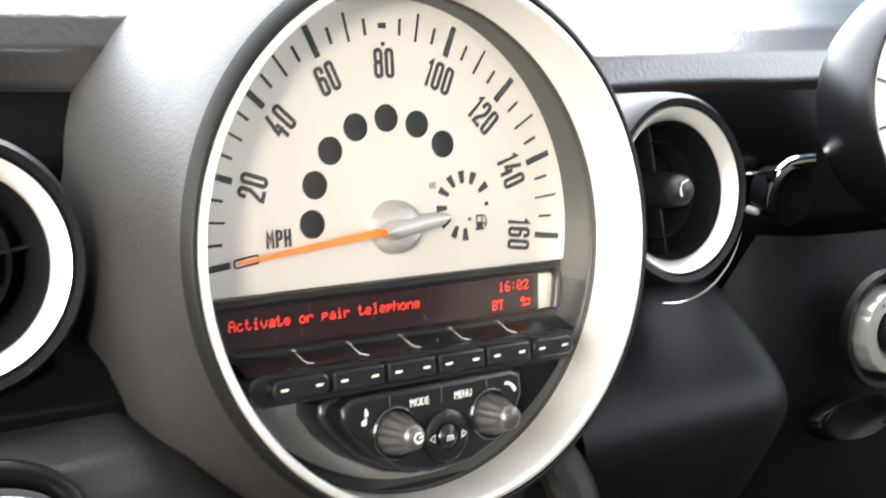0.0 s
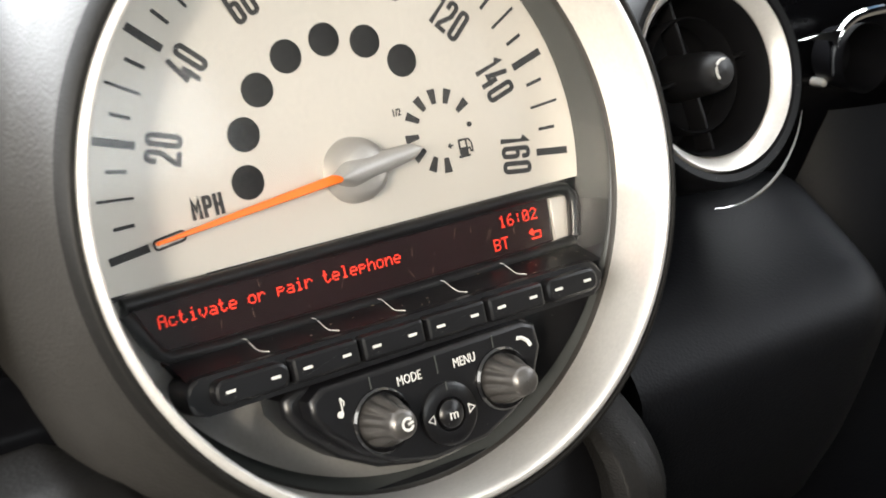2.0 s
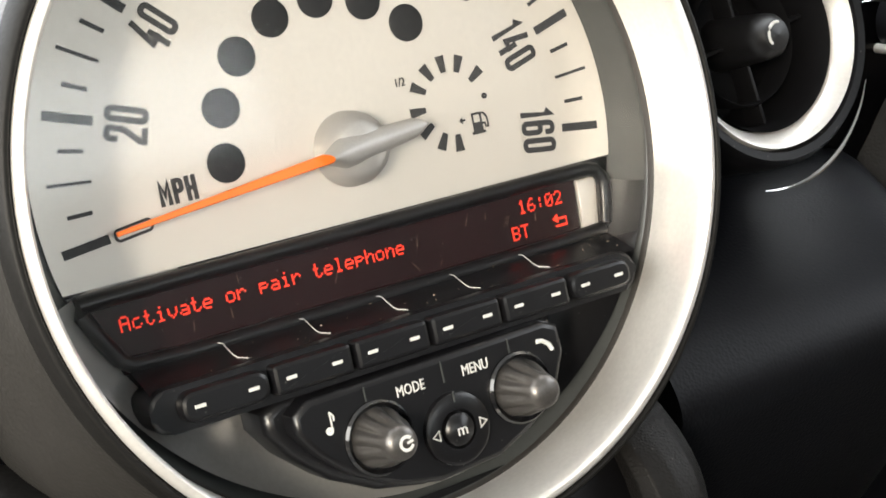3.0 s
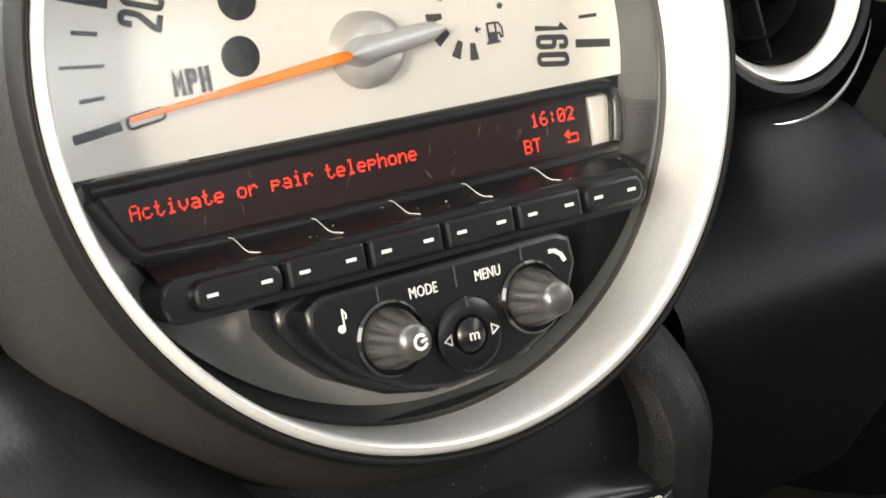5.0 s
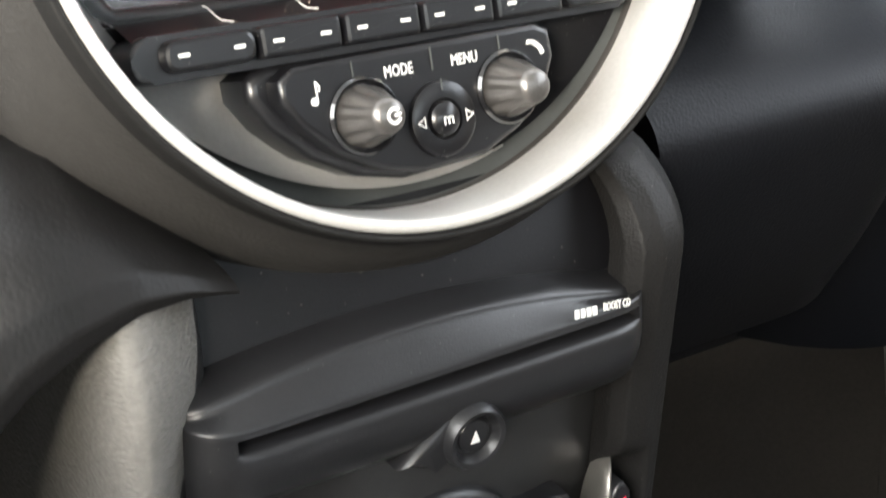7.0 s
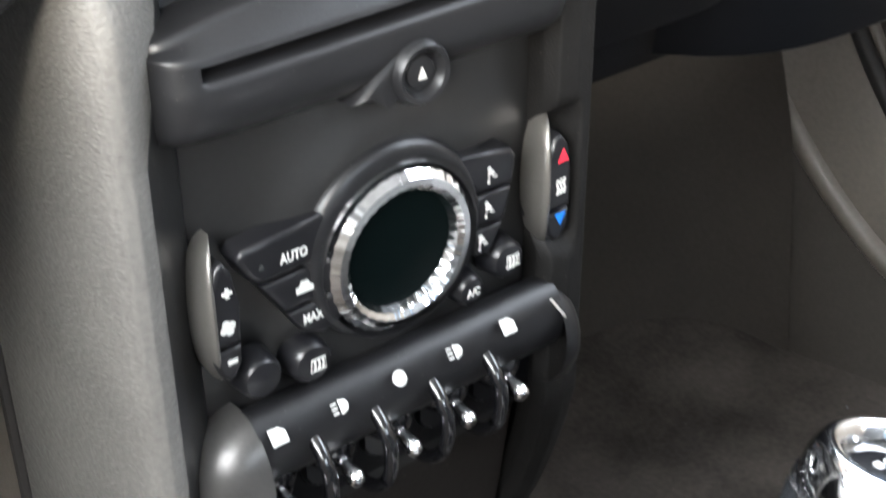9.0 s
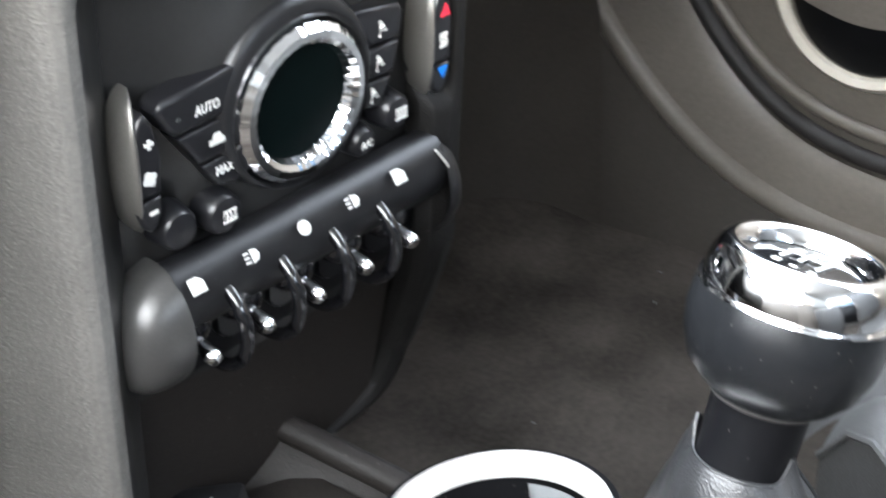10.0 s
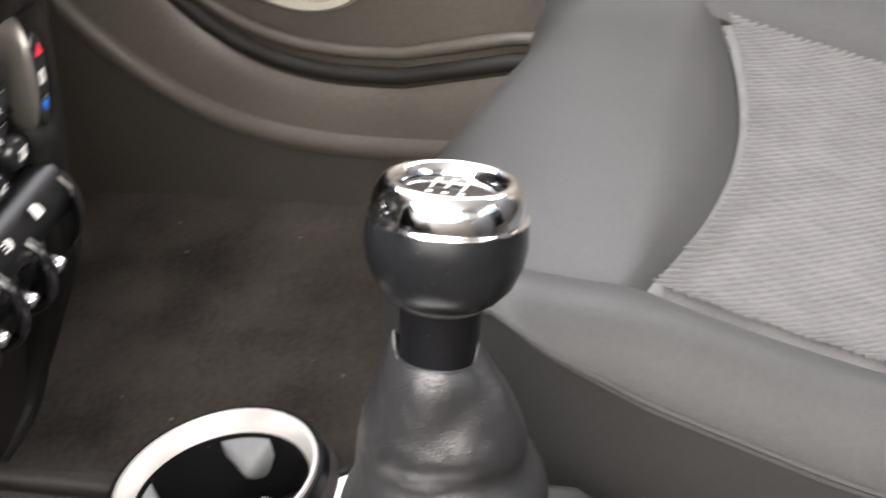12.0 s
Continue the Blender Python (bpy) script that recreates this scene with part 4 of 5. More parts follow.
part("body", sheet(cd_front, 110, 85), CDBLACK, cd, "satin black moulded front", crease=80)
part("slot", prism(rounded(0.1310, 0.0034, 0.0010, 4, 0, 0), -0.0062, -0.0052), FELT, cd, "dusty felt-lined disc slot", T((-0.0056, 0, 0.0790)) @ spin(1.1))
part("eject_fairing", prism([(-0.0250, 0.0540)] + [(-0.0012 + 0.0112 * math.cos(radians(a)), 0.0592 + 0.0112 * math.sin(radians(a))) for a in range(205, 391, 15)] + [(-0.0100, 0.0680)], -0.0170, 0.002, 0.0035, 4), CDBLACK, cd, "moulded fairing round the eject key", crease=60)
eject = part("eject_key", lathe([(0.0104, 0.000), (0.0102, 0.0060), (0.0092, 0.0076), (0.0078, 0.0072), (0.0066, 0.0050), (0.0062, 0.0036), (0.0050, 0.0050), (0.0001, 0.0054)], 56), CDBLACK, cd, "round eject key in a raised ring", T((-0.0012, -0.0125, 0.0595)))
part("eject_sign", prism([(-0.0016, -0.0018), (0.0016, -0.0018), (0, 0.0022)], -0.0003, 0), WHITE, eject, m=T((0, -0.0057, 0)))
part("name_bar", joined(*[rbox(0.0016, 0.0003, 0.0026, 0, T((0.0022 * k, 0, 0))) for k in range(4)]), WHITE, cd, m=T((0.0360, -0.0138, 0.0868)) @ spin(-4) @ Matrix.Rotation(radians(-18), 4, "X"))
part("player_lettering", lettering("BOOST CD", 0.0034, 0.62, bold=0.00005), WHITE, cd, m=T((0.0510, -0.0138, 0.0860)) @ spin(-5) @ Matrix.Rotation(radians(-18), 4, "X"))

# ---- climate control ----
climate = thing("climate_control", "round climate control with a chrome ring and wing-shaped keys", "climate control", STACK)
CC = (-0.0020, -0.0074)


def facets(a, j):
    return 1 + (0.012 if j in (2, 4, 5) and int(a / (2 * math.pi) * 72) % 2 else 0)


def collar_wob(a, j):
    return 1.0 - (0.25, 0.24, 0.20, 0.09, 0.0, 0.0)[j] * (1 - (0.5 + 0.5 * math.cos(a - radians(118))) ** 1.5)


part("collar", lathe([(0.0414, -0.005), (0.0410, 0.0050), (0.0386, 0.0078), (0.0340, 0.0082), (0.0308, 0.0070), (0.0302, 0.001)], 80, wob=collar_wob), CDBLACK, climate, "gloss dark collar round the ring", m=T((CC[0], 0, CC[1])), crease=80)
part("chrome_ring", lathe([(0.0306, -0.001), (0.0303, 0.0035), (0.0290, 0.0078), (0.0268, 0.0101), (0.0240, 0.0104), (0.0221, 0.0090), (0.0209, 0.0058), (0.0198, 0.0048)], 144, wob=facets), CHROME, climate, "faceted chrome ring", T((CC[0], 0, CC[1])), 15)
part("display", lathe([(0.0212, 0.0058), (0.0180, 0.0061), (0.0001, 0.0063)], 48), LCD, climate, "dark blank display", T((CC[0], 0, CC[1])))


def wing_key(name, pts, front=-0.0075):
    return part(name, prism(pts, front, 0.002, 0.0022, 4), BUTTON, climate, crease=60)


ka = wing_key("auto_key", [(-0.0638, 0.0118), (-0.0612, 0.0152), (-0.0290, 0.0182), (-0.0300, 0.0020), (-0.0565, 0.0008), (-0.0602, 0.0045)])
part("auto_lettering", lettering("AUTO", 0.0050, 0.72, bold=0.0001), WHITE, ka, m=T((-0.0437, -0.0077, 0.0073)))
part("key_lamp", lathe([(0.0001, 0.0003), (0.0009, 0.0003), (0.0009, 0)], 12), WALL, ka, m=T((-0.0555, -0.0075, 0.0073)))
kr = wing_key("recirculation_key", [(-0.0560, -0.0002), (-0.0300, 0.0010), (-0.0290, -0.0120), (-0.0480, -0.0130)])
part("car_sign", joined(rbox(0.0066, 0.0003, 0.0022, 0.0), prism([(-0.0022, 0.0008), (0.0022, 0.0008), (0.0012, 0.0030), (-0.0012, 0.0030)], -0.0002, 0.0002)), WHITE, kr, m=T((-0.0405, -0.0077, -0.0062)))
km = wing_key("max_key", [(-0.0472, -0.0139), (-0.0288, -0.0129), (-0.0262, -0.0235), (-0.0340, -0.0260), (-0.0412, -0.0235)])
part("max_lettering", lettering("MAX", 0.0048, 0.72, bold=0.0001), WHITE, km, m=T((-0.0382, -0.0077, -0.0178)))
for k, (pts, sx, sz) in enumerate((([(0.0200, 0.0180), (0.0452, 0.0150), (0.0478, 0.0110), (0.0462, 0.0010), (0.0300, 0.0016)], 0.0355, 0.0080),
                                   ([(0.0305, 0.0006), (0.0460, 0.0000), (0.0430, -0.0120), (0.0300, -0.0115)], 0.0345, -0.0052),
                                   ([(0.0300, -0.0125), (0.0425, -0.0130), (0.0360, -0.0240), (0.0290, -0.0225)], 0.0318, -0.0172))):
    kk = wing_key("air_flow_key", pts)
    part("air_flow_sign", joined(tube([(-0.0010, 0, -0.003), (-0.0006, 0, 0.0004), (0.0012, 0, 0.0010)], 0.0006, 5), lathe([(0.0001, 0.0002), (0.0009, 0.0002), (0.0009, 0)], 12, AX @ T((-0.0006, 0.0024, 0))), rbox(0.0018, 0.0003, 0.0006, 0, T((0.0018, 0, -0.0010)))), WHITE, kk, m=T((sx, -0.0079, sz)))


def round_key(x, z, r, sign):
    k = part("round_key", lathe([(r + 0.0008, -0.002), (r, 0.0060), (r - 0.0012, 0.0076), (0.0001, 0.0084)], 40), BUTTON, climate, m=T((x, -0.001, z)))
    if sign:
        part("defrost_sign", joined(*[tube([(-0.0016 + 0.0016 * q, 0, -0.0020), (-0.0012 + 0.0016 * q, 0, 0), (-0.0016 + 0.0016 * q, 0, 0.0020)], 0.0004, 5) for q in range(3)], tube([(-0.003, 0, -0.0022), (0.003, 0, -0.0022), (0.0026, 0, 0.0022), (-0.0026, 0, 0.0022)], 0.00035, 5, True)), WHITE, k, m=T((0.0010, -0.0086, 0)))


round_key(-0.0585, -0.0325, 0.0074, False)
round_key(-0.0395, -0.0352, 0.0076, True)
round_key(0.0440, -0.0290, 0.0072, True)
round_key(0.0270, -0.0350, 0.0060, False)
part("ac_lettering", lettering("A/C", 0.0044, 0.8), WHITE, climate, m=T((0.0270, -0.0096, -0.0350)))


def rocker(name, x, z, label, ridge_x, lean, wide):
    """A split rocker key beside a crescent-shaped satin blade that faces the passenger side."""
    upper = [(-0.0040, -0.0100), (-0.0046, 0.0), (-0.0036, 0.0110), (-0.0012, 0.0180), (0.0014, 0.0195), (0.0042, 0.0150), (0.0057, 0.0045), (0.0056, -0.0098)]
    lower = [(-0.0046, -0.0117), (0.0056, -0.0113), (0.0054, -0.0175), (0.0032, -0.0218), (0.0004, -0.0234), (-0.0025, -0.0205), (-0.0044, -0.0150)]
    upper, lower = ([(px * wide if px > 0 else px, pz) for px, pz in pts] for pts in (upper, lower))
    r = part(name, prism(upper, -0.0105, 0.003, 0.0016, 4), BUTTON, climate, label, T((x, 0, z)), 60)
    part("lower_key", prism(lower, -0.0102, 0.003, 0.0016, 4), BUTTON, r, crease=60)

    def blade(u, v):
        s = math.sin(math.pi * (0.01 + 0.98 * u))
        high = 0.0122 * s ** 0.85
        ridge = 0.0030 + (ridge_x - 0.0030) * s ** 0.9
        px, py = sweep([(ridge + lean * s, 0.003), (ridge + (0.75 * lean - 0.0010) * s, -0.36 * high), (ridge + (0.2 * lean - 0.0006) * s, -0.75 * high), (ridge + 0.0006 * s, -0.97 * high), (ridge + 0.0018 * s, -0.96 * high), (ridge + 0.0026 * s, -0.80 * high), (ridge + 0.0030 * s, 0.003)], v)
        return (px, py, -0.001 + 0.0258 * math.cos(math.pi * (0.01 + 0.98 * u)))
    part("grey_flank", sheet(blade, 40, 24), FLANK, r, "satin silver crescent flank", crease=80)
    return r


fan = rocker("fan_rocker", -0.0714, -0.0035, "black fan speed rocker", -0.0052, -0.0008, 1.0)
part("plus_sign", joined(rbox(0.0034, 0.0003, 0.0012, 0), rbox(0.0012, 0.0003, 0.0034, 0)), WHITE, fan, m=T((0.0017, -0.0107, 0.0091)))
part("minus_sign", rbox(0.0034, 0.0003, 0.0014, 0), WHITE, fan, m=T((0.0016, -0.0105, -0.0157)))
part("fan_sign", joined(*[lathe([(0.0001, 0.0002), (0.0014, 0.0002), (0.0014, 0)], 12, AX @ T((0.0015 * math.cos(a), 0.0015 * math.sin(a), 0))) for a in (0.4, 1.97, 3.54, 5.11)]), WHITE, fan, m=T((0.0009, -0.0107, -0.0029)))
temp = rocker("temperature_rocker", 0.0638, -0.0050, "black temperature rocker", -0.0060, 0.0008, 1.25)
part("red_arrow", prism([(-0.0026, -0.0022), (0.0026, -0.0022), (0, 0.0030)], -0.0003, 0), REDP, temp, "red warm arrow", T((0.0026, -0.0106, 0.0110)))
part("blue_arrow", prism([(-0.0026, 0.0020), (0.0026, 0.0020), (0, -0.0028)], -0.0003, 0), BLUEP, temp, "blue cool arrow", T((0.0024, -0.0103, -0.0140)))
part("heat_sign", joined(*[tube([(-0.0015 + 0.0015 * q, 0, -0.0030), (-0.0008 + 0.0015 * q, 0, -0.0010), (-0.0018 + 0.0015 * q, 0, 0.0010), (-0.0011 + 0.0015 * q, 0, 0.0030)], 0.00045, 5) for q in range(3)]), WHITE, temp, m=T((0.0018, -0.0107, -0.0008)))

# ---- toggle switch panel ----
toggles = thing("toggle_switch_panel", "row of chrome toggle switches between guard loops on a black bar", "switch panel", STACK)


def bar_fn(x0, x1, r, zc):
    def fn(u, v):
        a = radians(-20 + 230 * v)
        x = x0 + (x1 - x0) * u
        return (x, -0.004 - r * 0.72 * math.sin(a), zc + r * math.cos(a))
    return fn


part("switch_bar", sheet(bar_fn(-0.0645, 0.0660, 0.0150, -0.0610), 30, 24), DARK, toggles, "satin black half-round bar", crease=80)
part("recess_plate", rbox(0.132, 0.006, 0.034, 0.002, T((0, 0.002, -0.0840))), SOFT, toggles)


def end_cap(sx):
    def fn(u, v):
        a, b = radians(-30 + 240 * v), math.pi / 2 * u
        q = math.cos(b) ** 0.6 if u < 1 else 0.02
        return (sx * (0.0640 + (0.0205 if sx < 0 else 0.0150) * math.sin(b)), 0.0 - 0.0195 * q * math.sin(a), -0.0700 + (0.0240 * q) * math.cos(a) - 0.005 * math.sin(b))
    return fn


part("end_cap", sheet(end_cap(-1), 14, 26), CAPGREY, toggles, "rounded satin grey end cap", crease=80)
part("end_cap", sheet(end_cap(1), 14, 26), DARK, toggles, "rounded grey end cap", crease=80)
# Highlight on the right cap, modelled as a satin sliver.
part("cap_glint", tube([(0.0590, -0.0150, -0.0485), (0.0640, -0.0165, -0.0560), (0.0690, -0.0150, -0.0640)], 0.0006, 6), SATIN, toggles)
lever_me = mesh_of("toggle", lathe([(0.0020, 0.0), (0.0022, 0.0085), (0.0030, 0.0115), (0.0035, 0.0140), (0.0034, 0.0158), (0.0024, 0.0170), (0.0001, 0.0174)], 24), CHROME)
loop_pts = [sweep([(0, 0.000, 0.0175), (0, -0.0080, 0.0172), (0, -0.0150, 0.0135), (0, -0.0195, 0.0075), (0, -0.0208, 0.0000), (0, -0.0190, -0.0085), (0, -0.0145, -0.0150), (0, -0.0080, -0.0195), (0, 0.000, -0.0210)], k / 24) for k in range(25)]
guard_me = mesh_of("guard_loop", tube(loop_pts, 0.0026, 14), LOOP)
dome_me = mesh_of("toggle_base", lathe([(0.0098, 0.0), (0.0092, 0.0040), (0.0072, 0.0072), (0.0040, 0.0090), (0.0001, 0.0096)], 32), LOOP)
for k in range(5):
    x = -0.0580 + 0.0247 * k
    part("toggle_well", prism(rounded(0.0195, 0.0270, 0.006, 5), -0.0050, 0.0, 0.001), RADIO, toggles, m=T((x, 0.000, -0.0765)))
    part("toggle_base", dome_me, LOOP, toggles, "gloss black rocking dome", T((x, -0.0040, -0.0735)))
    part("toggle", lever_me, CHROME, toggles, "small chrome toggle", T((x, -0.0060, -0.0740)) @ Matrix.Rotation(radians(20), 4, "X"))
for k in range(4):
    part("guard_loop", guard_me, LOOP, toggles, "gloss black guard loop", T((-0.0448 + 0.0247 * k, -0.002, -0.0765)))


def icon(kind):
    if kind == 0:
        return prism([(-0.0026, -0.0024), (0.0026, -0.0024), (0.0026, 0.0010), (0.0006, 0.0026), (-0.0026, 0.0026)], -0.0003, 0)
    if kind == 1:
        return joined(prism([(-0.0004, -0.0022), (0.0018, -0.0016), (0.0026, 0), (0.0018, 0.0016), (-0.0004, 0.0022)], -0.0003, 0), *[rbox(0.0018, 0.0003, 0.0006, 0, T((-0.0020, 0, q))) for q in (-0.0014, 0, 0.0014)])
    return lathe([(0.0001, 0.0003), (0.0024, 0.0003), (0.0024, 0)], 20)


for k, kind in enumerate((0, 1, 2, 1, 0)):
    part("switch_sign", icon(kind), WHITE, toggles, m=T((-0.0590 + 0.0243 * k, -0.0152, -0.0510)) @ Matrix.Rotation(radians(-38), 4, "X") @ Matrix.Scale(1.15, 4))

# ---- tunnel console, cup holder, gear lever ----
tunnel = thing("tunnel_console", "dark plastic tunnel console between the seats", "console")


def tunnel_fn(u, v):
    a = 2 * u - 1
    y = 0.10 - 0.62 * v
    s = min(1.0, max(0.0, (-0.06 - y) / 0.08))
    s = s * s * (3 - 2 * s)
    x = 0.008 + (0.062 + 0.008 * s) * math.copysign(abs(a) ** 0.7, a)
    return (x, y, 0.228 - 0.07 * max(0, abs(a) - 0.55) ** 1.3 * 3.0 + 0.020 * min(1, v * 2) - 0.055 * (1 - s) - 0.06 * min(1.0, max(0.0, (-0.255 - y) / 0.05)))


part("console_top", sheet(tunnel_fn, 40, 60), CONSOLE, tunnel, "dark plastic console top", crease=80)


def tunnel_side(side):
    def fn(u, v):
        x, y, z = tunnel_fn(side, u)
        return (x + (2 * side - 1) * 0.006 * v, y, z - (z + 0.02) * v)
    return fn


for side in (0, 1):
    part("console_side", sheet(tunnel_side(side), 40, 8), CARPET, tunnel, "carpeted console side")
bin_rim = [(0.000, 0.046, 0.262), (0.008, 0.035, 0.262), (0.016, 0.015, 0.256), (0.024, -0.010, 0.248), (0.031, -0.035, 0.241), (0.034, -0.055, 0.236)]
part("bin_trim", tube([sweep(bin_rim, k / 30) for k in range(31)], 0.0065, 12), CONSOLE, tunnel, "rounded black edge of the storage bin")
part("bin_wall", sheet(lambda u, v: (lambda p: (p[0] - 0.030 * v + 0.006 * math.sin(math.pi * v), p[1] - 0.012 * v, p[2] - 0.034 * v))(sweep(bin_rim, u)), 30, 10), CONSOLE, tunnel, "sloping dark wall of the storage bin", crease=80)
part("bin_post", tube([sweep([(0.002, 0.046, 0.266), (-0.005, 0.0455, 0.263), (-0.012, 0.045, 0.250), (-0.018, 0.044, 0.232), (-0.022, 0.043, 0.210)], k / 20) for k in range(21)], 0.0095, 14, taper=lambda q: 0.45 + 0.55 * min(1.0, 6 * q)), CONSOLE, tunnel, "rounded front corner of the storage bin")
part("bin_floor", sheet(lambda u, v: (-0.07 + 0.085 * u, 0.05 - 0.11 * v, 0.236 + 0.003 * math.sin(8 * u)), 10, 6), CONSOLE, tunnel)

part("cup_surround", lathe([(0.0470, -0.004), (0.0500, -0.006), (0.0525, -0.014), (0.0545, -0.026), (0.0600, -0.045)], 64, pose(0.011, -0.107, 0.275, -7, 2, 0)), CONSOLE, tunnel, "raised dark collar round the cup holder")
cup = thing("cup_holder", "round cup holder with a bright silver rim and grey rubber pads", "cup holder", pose(0.011, -0.107, 0.275, -7, 2, 0))
UP = Matrix()
part("rim", lathe([(0.0386, -0.0075), (0.0392, -0.0055), (0.0412, -0.0006), (0.0426, 0.0018), (0.0440, 0.0018), (0.0448, -0.004)], 80, UP), SATIN, cup, "satin silver rim")
part("outer_ring", lathe([(0.0440, -0.006), (0.0446, 0.0005), (0.0468, 0.0008), (0.0482, -0.004), (0.0490, -0.030)], 64, UP), SOFT, cup)
part("well", lathe([(0.0400, -0.0060), (0.0392, -0.0140), (0.0350, -0.055), (0.0001, -0.056)], 56, UP), SOFT, cup, "black well")
for a in (98, 4, 214):
    part("rubber_pad", sheet(lambda u, v: ((0.0368 - 0.010 * math.sin(math.pi * v) * math.sin(math.pi * u)) * math.cos(radians(-18 + 36 * u)), (0.0368 - 0.010 * math.sin(math.pi * v) * math.sin(math.pi * u)) * math.sin(radians(-18 + 36 * u)), -0.009 - 0.024 * v * math.sin(math.pi * (0.12 + 0.76 * u))), 12, 10), PADGREY, cup, "grey rubber grip pad", Matrix.Rotation(radians(a), 4, "Z"), 80)
key = thing("key_fob", "round black key fob with chrome ends lying in the cup holder", "key", pose(-0.002, -0.122, 0.258, -8, 6, 0))
part("fob_body", lathe([(0.0001, 0.006), (0.016, 0.005), (0.0190, 0.002), (0.0190, -0.002), (0.016, -0.005), (0.0001, -0.006)], 40, UP), SOFT, key)
part("chrome_button", lathe([(0.0052, 0.003), (0.0050, 0.008), (0.0035, 0.0095), (0.0001, 0.010)], 24, UP), CHROME, key, m=T((0.009, -0.007, 0)))
part("chrome_button", lathe([(0.0050, 0.003), (0.0048, 0.007), (0.0030, 0.0085), (0.0001, 0.009)], 24, UP), CHROME, key, m=T((-0.012, 0.000, 0.001)))
aux = thing("socket_block", "small black socket block with a ring of white lettering", "socket", pose(-0.050, -0.002, 0.256, -8, 0, 38))
part("block", rbox(0.036, 0.036, 0.040, 0.003, T((0, 0, -0.013))), DARK, aux)
ring = joined(*[rbox(0.0052, 0.0014, 0.0003, 0, Matrix.Rotation(radians(a), 4, "Z") @ T((0, 0.0095, 0))) for a in (0, 35, -35, 140, 180, 220, 90)])
part("lettering_bars", ring, WHITE, aux, m=T((0, 0, 0.0072)))
solid("power_outlet_plug", lathe([(0.0150, -0.010), (0.0148, 0.004), (0.0128, 0.0065), (0.0001, 0.0070)], 40, UP), SOFT, "round black power outlet plug on the console", "plug", pose(-0.016, -0.046, 0.248, -8, 0, 0))

LEVER = pose(0.0155, -0.2175, 0.4070, 5, 17, 0)
gear = thing("gear_lever", "gear lever with a chrome-topped black ball and leather gaiter", "gear lever", LEVER)
part("ball", lathe([(0.0280, 0.0048), (0.0287, 0.0010), (0.0290, -0.0040), (0.0279, -0.0112), (0.0250, -0.0185), (0.0205, -0.0235), (0.0165, -0.0262)], 72, UP), BALL, gear, "satin black ball")
part("chrome_band", lathe([(0.0280, 0.0046), (0.0284, 0.0050), (0.0282, 0.0056), (0.0268, 0.0058)], 72, UP), CHROME, gear)
part("chrome_cap", lathe([(0.0268, 0.0056), (0.0270, 0.0080), (0.0268, 0.0105), (0.0262, 0.0135), (0.0250, 0.0164), (0.0234, 0.0182), (0.0214, 0.0188), (0.0196, 0.0180), (0.0184, 0.0162), (0.0178, 0.0144)], 96, UP), CHROME, gear, "polished chrome collar", crease=80)
part("cap_disc", lathe([(0.0182, 0.0140), (0.0120, 0.0152), (0.0001, 0.0158)], 56, UP), DISC, gear, "gloss black shift pattern disc")
pattern = joined(*[rbox(0.0010, 0.0105, 0.0003, 0, T((q * 0.0056, 0, -0.0005 * abs(q)))) for q in (-1, 0, 1)], rbox(0.0122, 0.0010, 0.0003, 0, T((0, 0, 0.0002))), *[rbox(0.0022, 0.0026, 0.0003, 0, T((q * 0.0056, w * 0.0074, -0.0012))) for q in (-1, 0, 1) for w in (-1, 1)])
part("shift_pattern", pattern, WHITE, gear, "white shift pattern lines and marks", T((0, 0, 0.0165)) @ Matrix.Rotation(radians(-90), 4, "Z"))
part("neck", lathe([(0.0168, -0.0255), (0.0152, -0.0275), (0.0146, -0.0300), (0.0143, -0.0480), (0.0135, -0.070)], 48, UP), SOFT, gear, "black sleeve under the ball")
part("neck_ring", lathe([(0.0158, -0.0262), (0.0166, -0.0268), (0.0158, -0.0276)], 48, UP), KNOB, gear)


TO_LEVER = LEVER.inverted()
GTOP = LEVER @ Vector((0, 0, -0.0465))
GAXIS = (LEVER.to_3x3() @ Vector((0, 0, 1))).normalized()
FOOT_AT = Vector((0.0035, -0.2075, 0.2660))


def hump(x, w):
    return math.exp(-(x / w) ** 2)


